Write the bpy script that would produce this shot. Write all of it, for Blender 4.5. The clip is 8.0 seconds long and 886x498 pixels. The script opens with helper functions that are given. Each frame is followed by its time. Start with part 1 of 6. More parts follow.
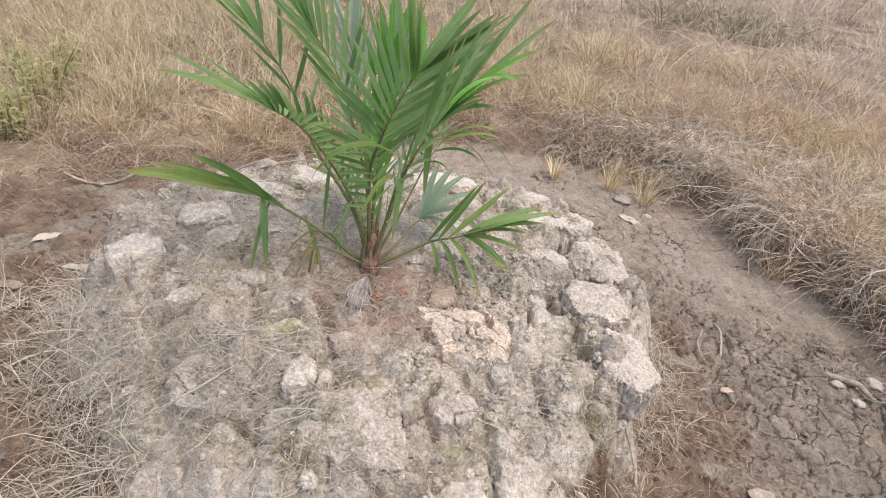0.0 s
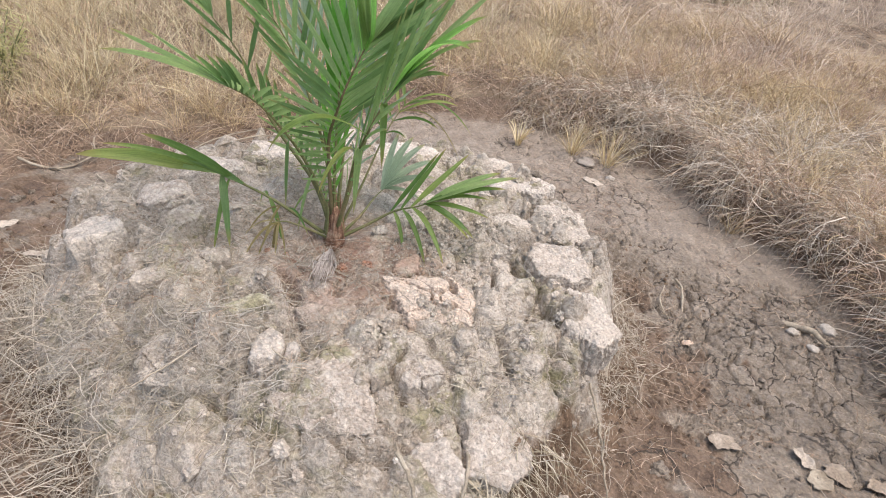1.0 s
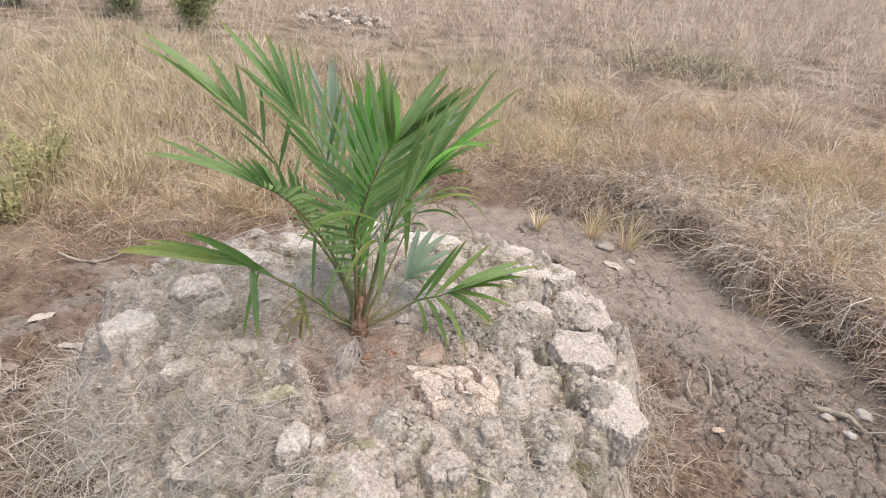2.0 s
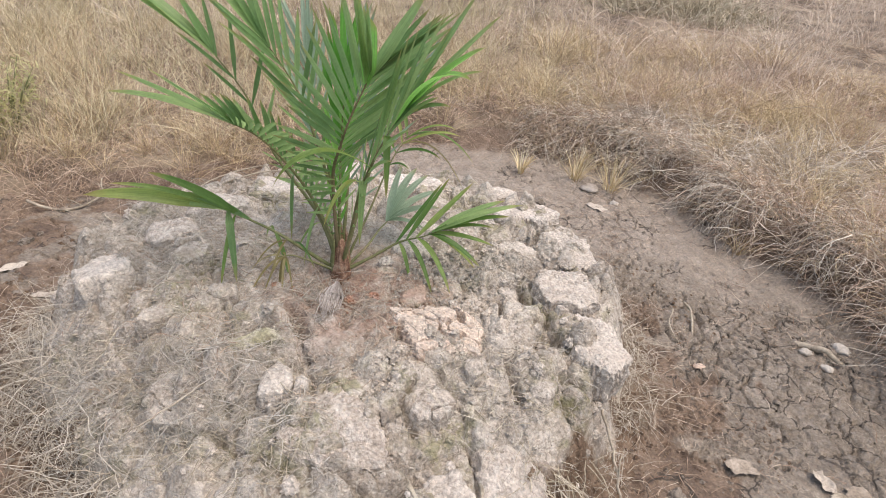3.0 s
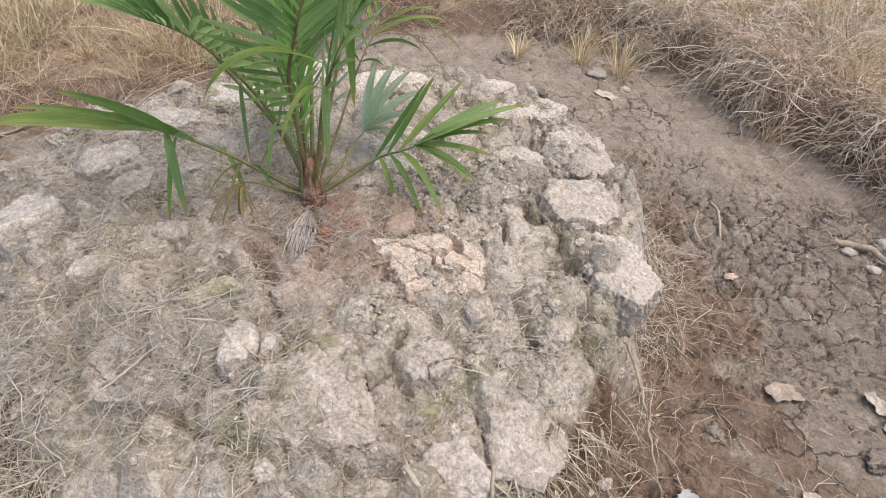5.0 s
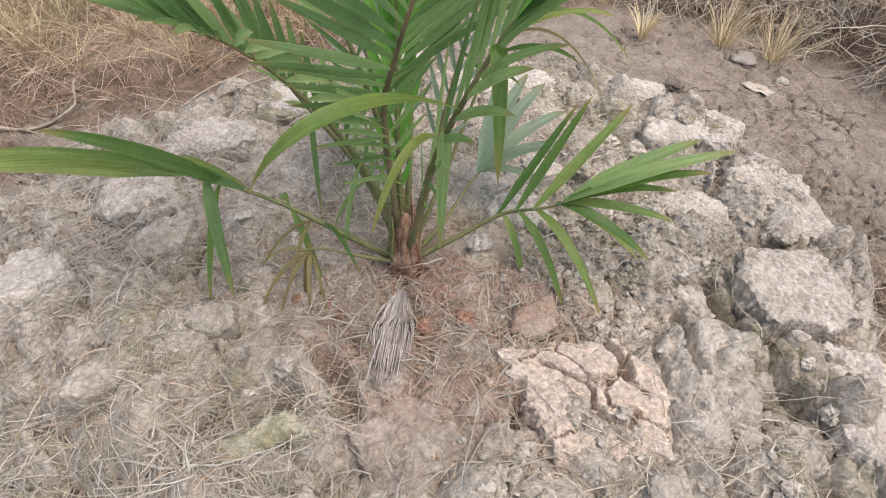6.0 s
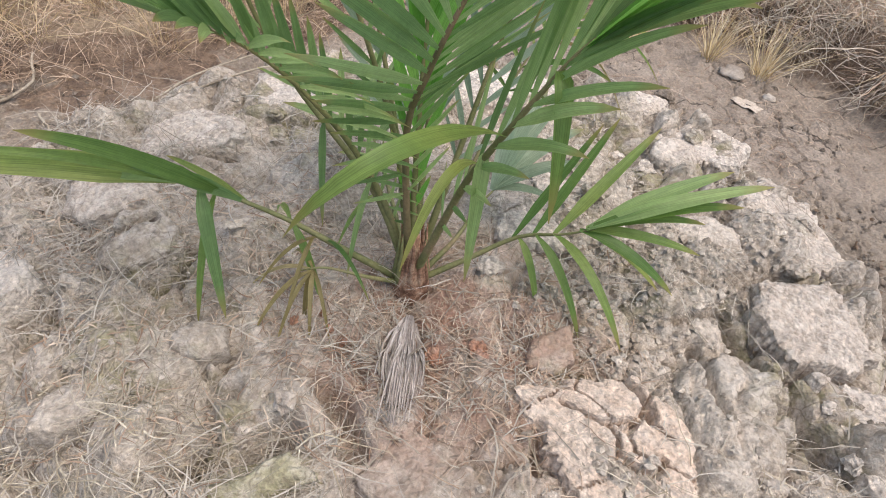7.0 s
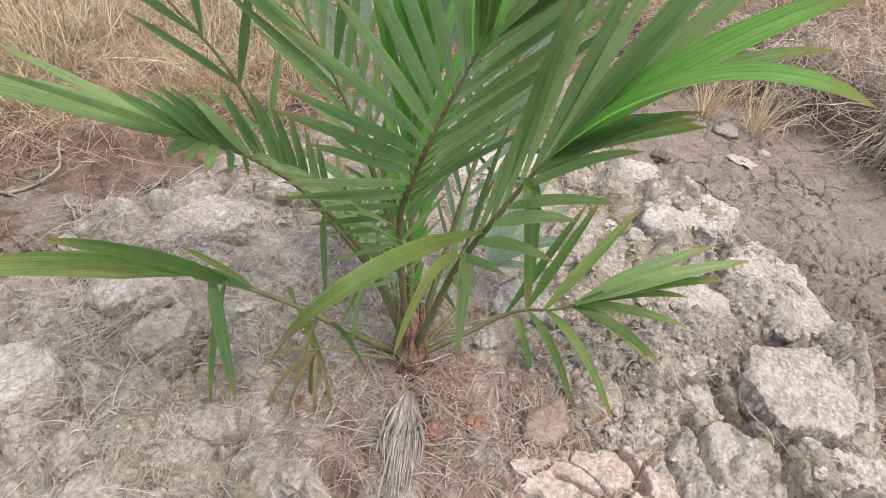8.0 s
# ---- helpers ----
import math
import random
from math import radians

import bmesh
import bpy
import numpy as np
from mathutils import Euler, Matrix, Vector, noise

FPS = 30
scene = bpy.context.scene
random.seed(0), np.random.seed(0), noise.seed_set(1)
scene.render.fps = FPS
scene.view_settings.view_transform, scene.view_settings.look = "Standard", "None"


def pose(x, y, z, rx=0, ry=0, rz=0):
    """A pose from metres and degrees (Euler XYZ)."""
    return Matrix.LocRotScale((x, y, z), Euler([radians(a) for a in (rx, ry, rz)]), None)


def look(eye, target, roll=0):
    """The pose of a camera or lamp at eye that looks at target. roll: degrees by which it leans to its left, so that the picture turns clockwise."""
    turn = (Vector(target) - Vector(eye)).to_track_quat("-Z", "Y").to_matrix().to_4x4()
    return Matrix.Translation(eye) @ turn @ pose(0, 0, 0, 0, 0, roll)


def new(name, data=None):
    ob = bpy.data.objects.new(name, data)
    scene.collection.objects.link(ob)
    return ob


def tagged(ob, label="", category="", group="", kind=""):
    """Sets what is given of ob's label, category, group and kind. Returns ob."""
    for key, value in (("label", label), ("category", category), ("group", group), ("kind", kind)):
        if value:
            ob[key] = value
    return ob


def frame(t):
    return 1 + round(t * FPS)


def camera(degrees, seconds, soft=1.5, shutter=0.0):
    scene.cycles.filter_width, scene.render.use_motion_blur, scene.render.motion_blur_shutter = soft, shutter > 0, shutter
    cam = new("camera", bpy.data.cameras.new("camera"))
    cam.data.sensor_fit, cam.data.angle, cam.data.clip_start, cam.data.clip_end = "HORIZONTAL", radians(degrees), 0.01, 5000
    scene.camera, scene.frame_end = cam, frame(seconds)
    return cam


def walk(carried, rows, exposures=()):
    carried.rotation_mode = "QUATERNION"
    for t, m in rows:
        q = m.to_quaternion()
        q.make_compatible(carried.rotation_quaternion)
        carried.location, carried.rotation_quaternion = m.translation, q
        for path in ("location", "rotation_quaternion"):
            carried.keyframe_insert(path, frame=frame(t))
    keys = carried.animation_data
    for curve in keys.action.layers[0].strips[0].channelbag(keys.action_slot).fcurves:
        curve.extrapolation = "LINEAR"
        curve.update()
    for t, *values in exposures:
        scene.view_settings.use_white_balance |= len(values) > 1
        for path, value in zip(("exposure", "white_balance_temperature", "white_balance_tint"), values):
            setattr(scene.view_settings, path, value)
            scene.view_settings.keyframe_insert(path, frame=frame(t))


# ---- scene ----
cam = camera(69.9, 8.0, soft=1.0)
PATH = [
    (0, (0.327, 0.026, 1.571), (0.194, 1.735, 0.54), 8.8),
    (0.5, (0.354, -0.011, 1.586), (0.288, 1.684, 0.528), 8.0),
    (1, (0.369, 0.005, 1.583), (0.328, 1.676, 0.484), 7.8),
    (1.5, (0.348, -0.012, 1.617), (0.174, 1.734, 0.657), 5.8),
    (1.7, (0.354, -0.025, 1.632), (0.191, 1.772, 0.769), 5.6),
    (2.8, (0.369, -0.001, 1.588), (0.264, 1.725, 0.583), 5.5),
    (3, (0.369, 0.002, 1.58), (0.297, 1.721, 0.561), 5.6),
    (3.5, (0.401, 0.029, 1.534), (0.463, 1.665, 0.386), 6.1),
    (4, (0.47, 0.049, 1.504), (0.545, 1.596, 0.238), 6.8),
    (4.2, (0.504, 0.046, 1.499), (0.597, 1.575, 0.212), 5.9),
    (5.3, (0.317, 0.474, 1.426), (0.236, 1.993, 0.127), 3.2),
    (5.5, (0.295, 0.563, 1.395), (0.198, 2.05, 0.061), 4.0),
    (6, (0.156, 0.901, 1.313), (-0.043, 2.316, -0.085), 0.7),
    (6.5, (0.045, 1.046, 1.254), (-0.071, 2.364, -0.246), 6.0),
    (7, (0.037, 0.99, 1.298), (-0.016, 2.396, -0.123), 7.2),
    (7.5, (0.059, 0.991, 1.348), (-0.04, 2.467, 0.002), 4.9),
    (8, (0.072, 0.983, 1.389), (-0.055, 2.487, 0.077), 3.5),
]
walk(cam, [(t, look(eye, target, roll)) for t, eye, target, roll in PATH],
     [(0, 0.57), (1.7, 0.60), (3.0, 0.55), (4.0, 0.44), (5.5, 0.49), (7.0, 0.56), (8.0, 0.59)])

# ---- light ----
world = bpy.data.worlds.new("world")
scene.world = world
world.use_nodes = True
wn = world.node_tree.nodes
wl = world.node_tree.links
sky = wn.new("ShaderNodeTexSky")
sky.sky_type = "NISHITA"
sky.sun_disc = False
sky.sun_elevation = radians(70)
sky.sun_rotation = radians(110)
sky.dust_density = 4.0
sky.air_density = 1.3
wn["Background"].inputs["Strength"].default_value = 0.15
wl.new(sky.outputs["Color"], wn["Background"].inputs["Color"])

sun_data = bpy.data.lights.new("sun", "SUN")
sun_data.energy = 1.45
sun_data.angle = radians(55)
sun_data.color = (1.0, 0.89, 0.785)
sun = new("sun", sun_data)
sun.matrix_world = look((1.3, -0.5, 4.0), (0.0, 0.0, 0.0))

rng = np.random.default_rng(7)

# ---- numbers: noise on arrays ----


def lattice(ix, iy, seed):
    n = (ix.astype(np.int64) * 374761393 + iy.astype(np.int64) * 668265263 + seed * 1274126177) & 0x7FFFFFFF
    n = ((n ^ (n >> 13)) * 1274126177) & 0x7FFFFFFF
    n = ((n ^ (n >> 16)) * 668265263) & 0x7FFFFFFF
    return ((n ^ (n >> 15)) & 0xFFFF) / 65535.0


def vnoise(x, y, seed=0):
    ix, iy = np.floor(x), np.floor(y)
    fx, fy = x - ix, y - iy
    fx, fy = fx * fx * (3 - 2 * fx), fy * fy * (3 - 2 * fy)
    a = lattice(ix, iy, seed) * (1 - fx) + lattice(ix + 1, iy, seed) * fx
    b = lattice(ix, iy + 1, seed) * (1 - fx) + lattice(ix + 1, iy + 1, seed) * fx
    return (a * (1 - fy) + b * fy) * 2 - 1


def fbm(x, y, seed=0, octaves=4):
    total, amp = 0, 1.0
    for k in range(octaves):
        total = total + amp * vnoise(x * 2 ** k + 17.3 * k, y * 2 ** k - 9.1 * k, seed + k)
        amp *= 0.5
    return total / 1.9


def cells(x, y, seed=0, jitter=0.9):
    """Distance to the nearest two cell centres, and two random numbers and the offset of the nearest."""
    ix, iy = np.floor(x), np.floor(y)
    f1 = np.full(x.shape, 9.0)
    f2 = np.full(x.shape, 9.0)
    ra, rb, ox, oy = np.zeros(x.shape), np.zeros(x.shape), np.zeros(x.shape), np.zeros(x.shape)
    for i in (-1, 0, 1):
        for j in (-1, 0, 1):
            cx, cy = ix + i, iy + j
            px = cx + 0.5 + jitter * (lattice(cx, cy, seed) - 0.5)
            py = cy + 0.5 + jitter * (lattice(cx, cy, seed + 1) - 0.5)
            d = np.hypot(x - px, y - py)
            near = d < f1
            f2 = np.where(near, f1, np.minimum(f2, d))
            ra = np.where(near, lattice(cx, cy, seed + 2), ra)
            rb = np.where(near, lattice(cx, cy, seed + 3), rb)
            ox, oy = np.where(near, x - px, ox), np.where(near, y - py, oy)
            f1 = np.minimum(f1, d)
    return f1, f2, ra, rb, ox, oy


def ramp(a, b, x):
    t = np.clip((x - a) / (b - a), 0, 1)
    return t * t * (3 - 2 * t)


# ---- shape of the ground ----
MX, MY = 0.0, 1.80          # middle of the mound


def by_angle(x, y, table):
    """A radius that depends on the bearing from the mound's middle; table: degrees and metres."""
    a = np.degrees(np.arctan2(y - MY, x - MX)) % 360
    deg = [d for d, _ in table] + [table[0][0] + 360]
    rad = [r for _, r in table] + [table[0][1]]
    return np.interp(a, deg, rad)


DITCH = [(0, 2.1), (16, 2.22), (28, 2.25), (36, 2.12), (45, 2.28), (56, 2.44), (68, 2.38), (80, 2.25), (90, 2.25), (118, 1.65), (134, 1.72), (147, 1.83),
         (162, 1.8), (172, 1.8), (200, 1.62), (230, 1.72), (270, 1.7), (300, 1.7), (325, 1.68), (336, 1.8), (350, 2.05)]
FOOT = [(0, 1.1), (30, 1.12), (60, 1.15), (90, 1.14), (120, 1.12), (150, 1.17), (180, 1.2), (200, 1.12), (216, 1.0), (236, 1.02),
        (262, 1.1), (300, 1.12), (320, 1.07), (340, 1.05)]
BANK = 0.17


def outside(x, y):
    """Metres beyond the foot of the ditch's outer bank; negative in the ditch."""
    r = np.hypot(x - MX, y - MY)
    edge = by_angle(x, y, DITCH) + 0.10 * fbm(x * 1.7, y * 1.7, 5, 3) + 0.06 * fbm(x * 7, y * 7, 8, 3)
    return r - edge


def ground_z(x, y):
    s = outside(x, y)
    up = ramp(0.0, 0.28 - 0.12 * ramp(0.6, 1.1, x) * ramp(-0.5, -0.1, fbm(x * 2.4, y * 2.4, 15, 2)), s)
    z = up * (BANK + 0.05 * ramp(0.6, 1.4, x) - 0.09 * ramp(0.6, -0.6, x) + 0.05 * fbm(x * 0.9, y * 0.9, 11, 3)) + 0.012 * fbm(x * 6, y * 6, 21, 4) * (0.6 + up)
    inside = 1 - ramp(-0.1, 0.05, s)
    z = z + inside * (0.02 * fbm(x * 2.3, y * 2.3, 31, 3) + 0.006 * fbm(x * 24, y * 24, 37, 3))
    z = z + 0.35 * ramp(9, 60, np.hypot(x, y))
    return z


def mud_z(x, y):
    """The ditch's mud: drying cracks, clods and smeared flats."""
    z = ground_z(x, y)
    s = outside(x, y)
    inside = 1 - ramp(0.04, 0.16, s)
    wx = x + 0.05 * fbm(x * 6, y * 6, 41, 3) + 0.012 * fbm(x * 30, y * 30, 45, 2)
    wy = y + 0.05 * fbm(x * 6, y * 6, 43, 3) + 0.012 * fbm(x * 30, y * 30, 47, 2)
    f1, f2, ra, rb, ox, oy = cells(wx * 10, wy * 10, 51)
    g1, g2, rc, rd, px, py = cells(wx * 19, wy * 19, 57)
    k1, k2, re, *_ = cells(wx * 42, wy * 42, 59)
    wet = ramp(1.0, 1.35, x) * (1 - ramp(2.5, 3.0, y))
    some = (1 - 0.4 * ramp(2.3, 2.9, y)) * ramp(-0.2, 0.1, fbm(x * 2.6, y * 2.6, 61, 2) + 0.4 * np.exp(-(((x - 1.7) / 0.35) ** 2 + ((y - 1.95) / 0.4) ** 2)) - 0.05)
    thin = 0.4 + 0.6 * ramp(-0.3, 0.3, fbm(x * 9, y * 9, 65, 2))
    z = z - inside * some * thin * (0.045 * np.exp(-((f2 - f1) / 0.06) ** 4) + 0.012 * wet * np.exp(-((g2 - g1) / 0.08) ** 4))
    z = z + inside * some * 0.006 * (ra - 0.5)
    lump = ramp(-0.2, 0.3, fbm(x * 3.4, y * 3.4, 71, 3)) * (1 - 0.8 * wet) * (0.65 + 0.35 * ramp(1.75, 1.3, y))
    z = z + inside * lump * (0.030 * (0.5 - g1) * (0.2 + 1.3 * rc) + 0.014 * (0.5 - k1) * (0.3 + re) + 0.02 * fbm(x * 15, y * 15, 77, 4))
    smooth = np.exp(-(((x - 1.7) / 0.3) ** 2 + ((y - 1.9) / 0.35) ** 2))
    rubble = ramp(-0.25, 0.3, fbm(x * 4.3, y * 4.3, 75, 3)) * (1 - 0.8 * smooth) * np.maximum(0.6 + 0.4 * ramp(1.6, 1.2, y), ramp(1.5, 1.25, mound_d(x, y)))
    z = z + inside * rubble * (1 + 0.9 * ramp(1.5, 1.25, mound_d(x, y))) * (0.022 * (0.45 - k1) * (0.2 + 1.2 * re) + 0.02 * (0.45 - g1) * (0.1 + rc))
    return z + inside * (0.005 * fbm(x * 45, y * 45, 79, 3) + 0.006 * ramp(2.1, 2.6, y) * fbm(x * 18, y * 18, 83, 4))


def mound_d(x, y):
    return np.hypot(x - MX, y - MY) / (by_angle(x, y, FOOT) * (1 + 0.05 * fbm(x * 3, y * 3, 81, 3)))


def mound_base(x, y):
    d = mound_d(x, y)
    front = ramp(1.9, 1.2, y) * ramp(0.8, 0.5, x)
    h = 0.28 * (1 - ramp(0.78 - 0.24 * front, 0.93 + 0.15 * front, d)) + 0.12 * (1 - ramp(0.82, 1.16, d)) - 0.045 * np.minimum(d, 1.0) ** 2
    h = h - 0.014 * np.exp(-(((x + 0.03) / 0.33) ** 2 + ((y - 1.72) / 0.24) ** 2))
    return h - 0.05 * ramp(1.08, 1.2, d)


# open cracks between the slabs: width, depth and the points they run through
RIGHT_GASHES = [(0.01, 0.06, (0.5, 1.76), (0.5, 1.65), (0.505, 1.58)),
                (0.011, 0.07, (0.46, 1.8), (0.57, 1.86), (0.59, 1.79), (0.605, 1.71)),
                (0.008, 0.06, (0.62, 1.7), (0.74, 1.72)),
                (0.013, 0.06, (0.61, 1.64), (0.67, 1.6), (0.67, 1.55)),
                (0.0045, 0.035, (0.24, 1.56), (0.31, 1.52), (0.32, 1.47), (0.37, 1.45), (0.4, 1.48)),
                (0.0035, 0.03, (0.3, 1.53), (0.37, 1.55), (0.42, 1.53)),
                (0.009, 0.05, (0.35, 1.64), (0.38, 1.58), (0.385, 1.55)),
                (0.01, 0.05, (0.2, 1.51), (0.2, 1.45)),
                (0.014, 0.06, (0.59, 1.93), (0.71, 1.97)),
                (0.012, 0.05, (0.4, 2.06), (0.62, 2.12), (0.66, 2.28)),
                (0.012, 0.05, (0.36, 2.45), (0.52, 2.44), (0.62, 2.54))]
LEFT_GASHES = [(0.02, 0.08, (-0.14, 1.52), (-0.1, 1.48), (-0.08, 1.44)),
               (0.012, 0.07, (-0.65, 1.5), (-0.63, 1.54), (-0.66, 1.61)),
               (0.012, 0.05, (-0.33, 1.53), (-0.31, 1.56)),
               (0.014, 0.05, (-0.32, 1.5), (-0.28, 1.5)),
               (0.012, 0.06, (-0.75, 1.79), (-0.65, 1.76), (-0.56, 1.82)),
               (0.012, 0.06, (-0.69, 1.62), (-0.69, 1.7), (-0.67, 1.75)),
               (0.011, 0.05, (-0.6, 1.69), (-0.49, 1.69), (-0.47, 1.8)),
               (0.012, 0.05, (-0.74, 2.01), (-0.61, 2.02), (-0.5, 2.07)),
               (0.01, 0.05, (-0.56, 2.24), (-0.36, 2.25))]
FRONT_GASHES = [(0.028, 0.07, (-0.29, 1.36), (-0.23, 1.385), (-0.18, 1.43)),
                (0.012, 0.07, (0.51, 1.43), (0.57, 1.32)),
                (0.01, 0.06, (0.68, 1.44), (0.79, 1.4)),
                (0.008, 0.045, (0.02, 1.27), (0.0, 1.21), (-0.05, 1.16), (-0.12, 1.15)),
                (0.008, 0.045, (0.27, 1.29), (0.25, 1.22), (0.29, 1.16)),
                (0.011, 0.05, (0.1, 1.01), (0.2, 0.99), (0.31, 1.04)),
                (0.01, 0.05, (-0.32, 1.07), (-0.22, 1.1), (-0.12, 1.04)),
                (0.007, 0.03, (0.44, 1.22), (0.46, 1.13)),
                (0.01, 0.05, (-0.5, 1.24), (-0.43, 1.29), (-0.34, 1.29))]


def gash(x, y):
    """Depth of the open cracks."""
    wx = x + 0.014 * fbm(x * 16, y * 16, 171, 4)
    wy = y + 0.014 * fbm(x * 16, y * 16, 175, 4)
    deep = np.zeros_like(wx)
    for width, depth, *pts in RIGHT_GASHES + LEFT_GASHES + FRONT_GASHES:
        for (ax, ay), (bx, by) in zip(pts, pts[1:]):
            t = np.clip(((wx - ax) * (bx - ax) + (wy - ay) * (by - ay)) / ((bx - ax) ** 2 + (by - ay) ** 2), 0, 1)
            d = np.hypot(wx - ax - t * (bx - ax), wy - ay - t * (by - ay))
            deep = np.maximum(deep, depth * np.exp(-(d / width) ** 4))
    return deep


def mound_z(x, y):
    d = mound_d(x, y)
    wx, wy = x + 0.05 * fbm(x * 4.5, y * 4.5, 91, 3), y + 0.05 * fbm(x * 4.5, y * 4.5, 95, 3)
    wx, wy = wx + 0.012 * fbm(x * 22, y * 22, 97, 2), wy + 0.012 * fbm(x * 22, y * 22, 99, 2)
    f1, f2, ra, rb, ox, oy = cells(wx * 4.6, wy * 4.6, 101)
    g1, g2, rc, rd, px, py = cells(wx * 11, wy * 11, 111)
    k1, k2, re, rf, qx, qy = cells(wx * 33, wy * 33, 121)
    s1, s2, rg, rh, *_ = cells(wx * 80, wy * 80, 127)
    front = ramp(1.5, 1.2, y)
    body = 1 - 0.7 * (1 - 0.75 * front) * ramp(0.72, 0.9, d) - (0.3 + 0.5 * front) * ramp(0.9, 1.1, d)
    skin = 1 - ramp(1.05, 1.2, d)
    broken = ramp(-0.3, 0.3, fbm(x * 2.6, y * 2.6, 131, 2))
    gritty = ramp(-0.25, 0.35, fbm(x * 5, y * 5, 135, 3))
    z = mound_base(x, y)
    z = z + body * (0.04 * (ra - 0.5) + 0.05 * (rb - 0.5) * ox + 0.05 * (ra - 0.5) * oy + 0.075 * (0.42 - f1))
    z = z - body * 0.03 * np.exp(-((f2 - f1) / 0.035) ** 2) * (0.25 + 0.75 * broken)
    z = z + body * (0.25 + 0.75 * broken) * (0.022 * (rc - 0.5) + 0.03 * (rd - 0.5) * px + 0.07 * (0.42 - g1) * (0.3 + rc) - 0.018 * np.exp(-((g2 - g1) / 0.06) ** 2))
    z = z + skin * (0.3 + 0.7 * gritty) * (0.014 * (0.5 - k1) * (0.2 + 1.3 * re) + 0.006 * (0.5 - s1) * (0.3 + 1.2 * rg))
    flank = ramp(0.62, 0.78, d) * (1 - ramp(1.1, 1.2, d)) * ramp(-0.5, 0.2, fbm(x * 4, y * 4, 143, 2))
    h1, h2, ri, rj, tx, ty = cells(wx * 17, wy * 17, 147)
    z = z + (1 - 0.55 * front) * flank * (0.05 * (0.5 - g1) * (0.1 + 1.3 * rc) + 0.032 * (0.5 - h1) * (0.1 + 1.3 * ri) - 0.012 * np.exp(-((g2 - g1) / 0.08) ** 2))
    return z + 0.011 * fbm(x * 14, y * 14, 141, 5) - gash(x, y)


def one(f, x, y):
    return float(f(np.array([float(x)]), np.array([float(y)]))[0])


# ---- materials ----


def node(tree, kind, **inputs):
    n = tree.nodes.new(kind)
    for key, value in inputs.items():
        n.inputs[key.replace("_", " ")].default_value = value
    return n


def material(name, stops, scale=3.0, fine=60.0, rough=0.9, bump=0.3, dist=0.004, vary="", amount=0.35, spec=0.3, grain=0.5):
    """stops: places and colours on a ramp laid over a large noise; fine: the scale of the grain, which also gives the relief."""
    m = bpy.data.materials.new(name)
    m.use_nodes = True
    t = m.node_tree
    shader = t.nodes["Principled BSDF"]
    shader.inputs["Roughness"].default_value = rough
    shader.inputs["Specular IOR Level"].default_value = spec
    place = t.nodes.new("ShaderNodeNewGeometry")
    large = node(t, "ShaderNodeTexNoise", Scale=scale, Detail=5.0, Roughness=0.62)
    small = node(t, "ShaderNodeTexNoise", Scale=fine, Detail=6.0, Roughness=0.7)
    for n in (large, small):
        t.links.new(place.outputs["Position"], n.inputs["Vector"])
    col = t.nodes.new("ShaderNodeValToRGB")
    while len(col.color_ramp.elements) < len(stops):
        col.color_ramp.elements.new(0.5)
    for e, (p, c) in zip(col.color_ramp.elements, stops):
        e.position, e.color = p, (*c, 1)
    key = large.outputs["Fac"]
    if vary:
        if vary == "island":
            rnd = place.outputs["Random Per Island"]
        else:
            rnd = t.nodes.new("ShaderNodeObjectInfo").outputs["Random"]
        mix = t.nodes.new("ShaderNodeMix")
        mix.inputs[0].default_value = amount
        t.links.new(key, mix.inputs[2])
        t.links.new(rnd, mix.inputs[3])
        key = mix.outputs[0]
    t.links.new(key, col.inputs["Fac"])
    span = node(t, "ShaderNodeMapRange")
    span.inputs["From Min"].default_value = 0.3
    span.inputs["From Max"].default_value = 0.7
    span.inputs["To Min"].default_value = 1 - grain
    span.inputs["To Max"].default_value = 1 + grain * 0.6
    t.links.new(small.outputs["Fac"], span.inputs["Value"])
    mul = t.nodes.new("ShaderNodeMix")
    mul.data_type, mul.blend_type = "RGBA", "MULTIPLY"
    mul.inputs[0].default_value = 1.0
    t.links.new(col.outputs["Color"], mul.inputs[6])
    t.links.new(span.outputs["Result"], mul.inputs[7])
    t.links.new(mul.outputs[2], shader.inputs["Base Color"])
    if bump:
        b = node(t, "ShaderNodeBump", Strength=bump, Distance=dist)
        t.links.new(small.outputs["Fac"], b.inputs["Height"])
        t.links.new(b.outputs["Normal"], shader.inputs["Normal"])
    return m


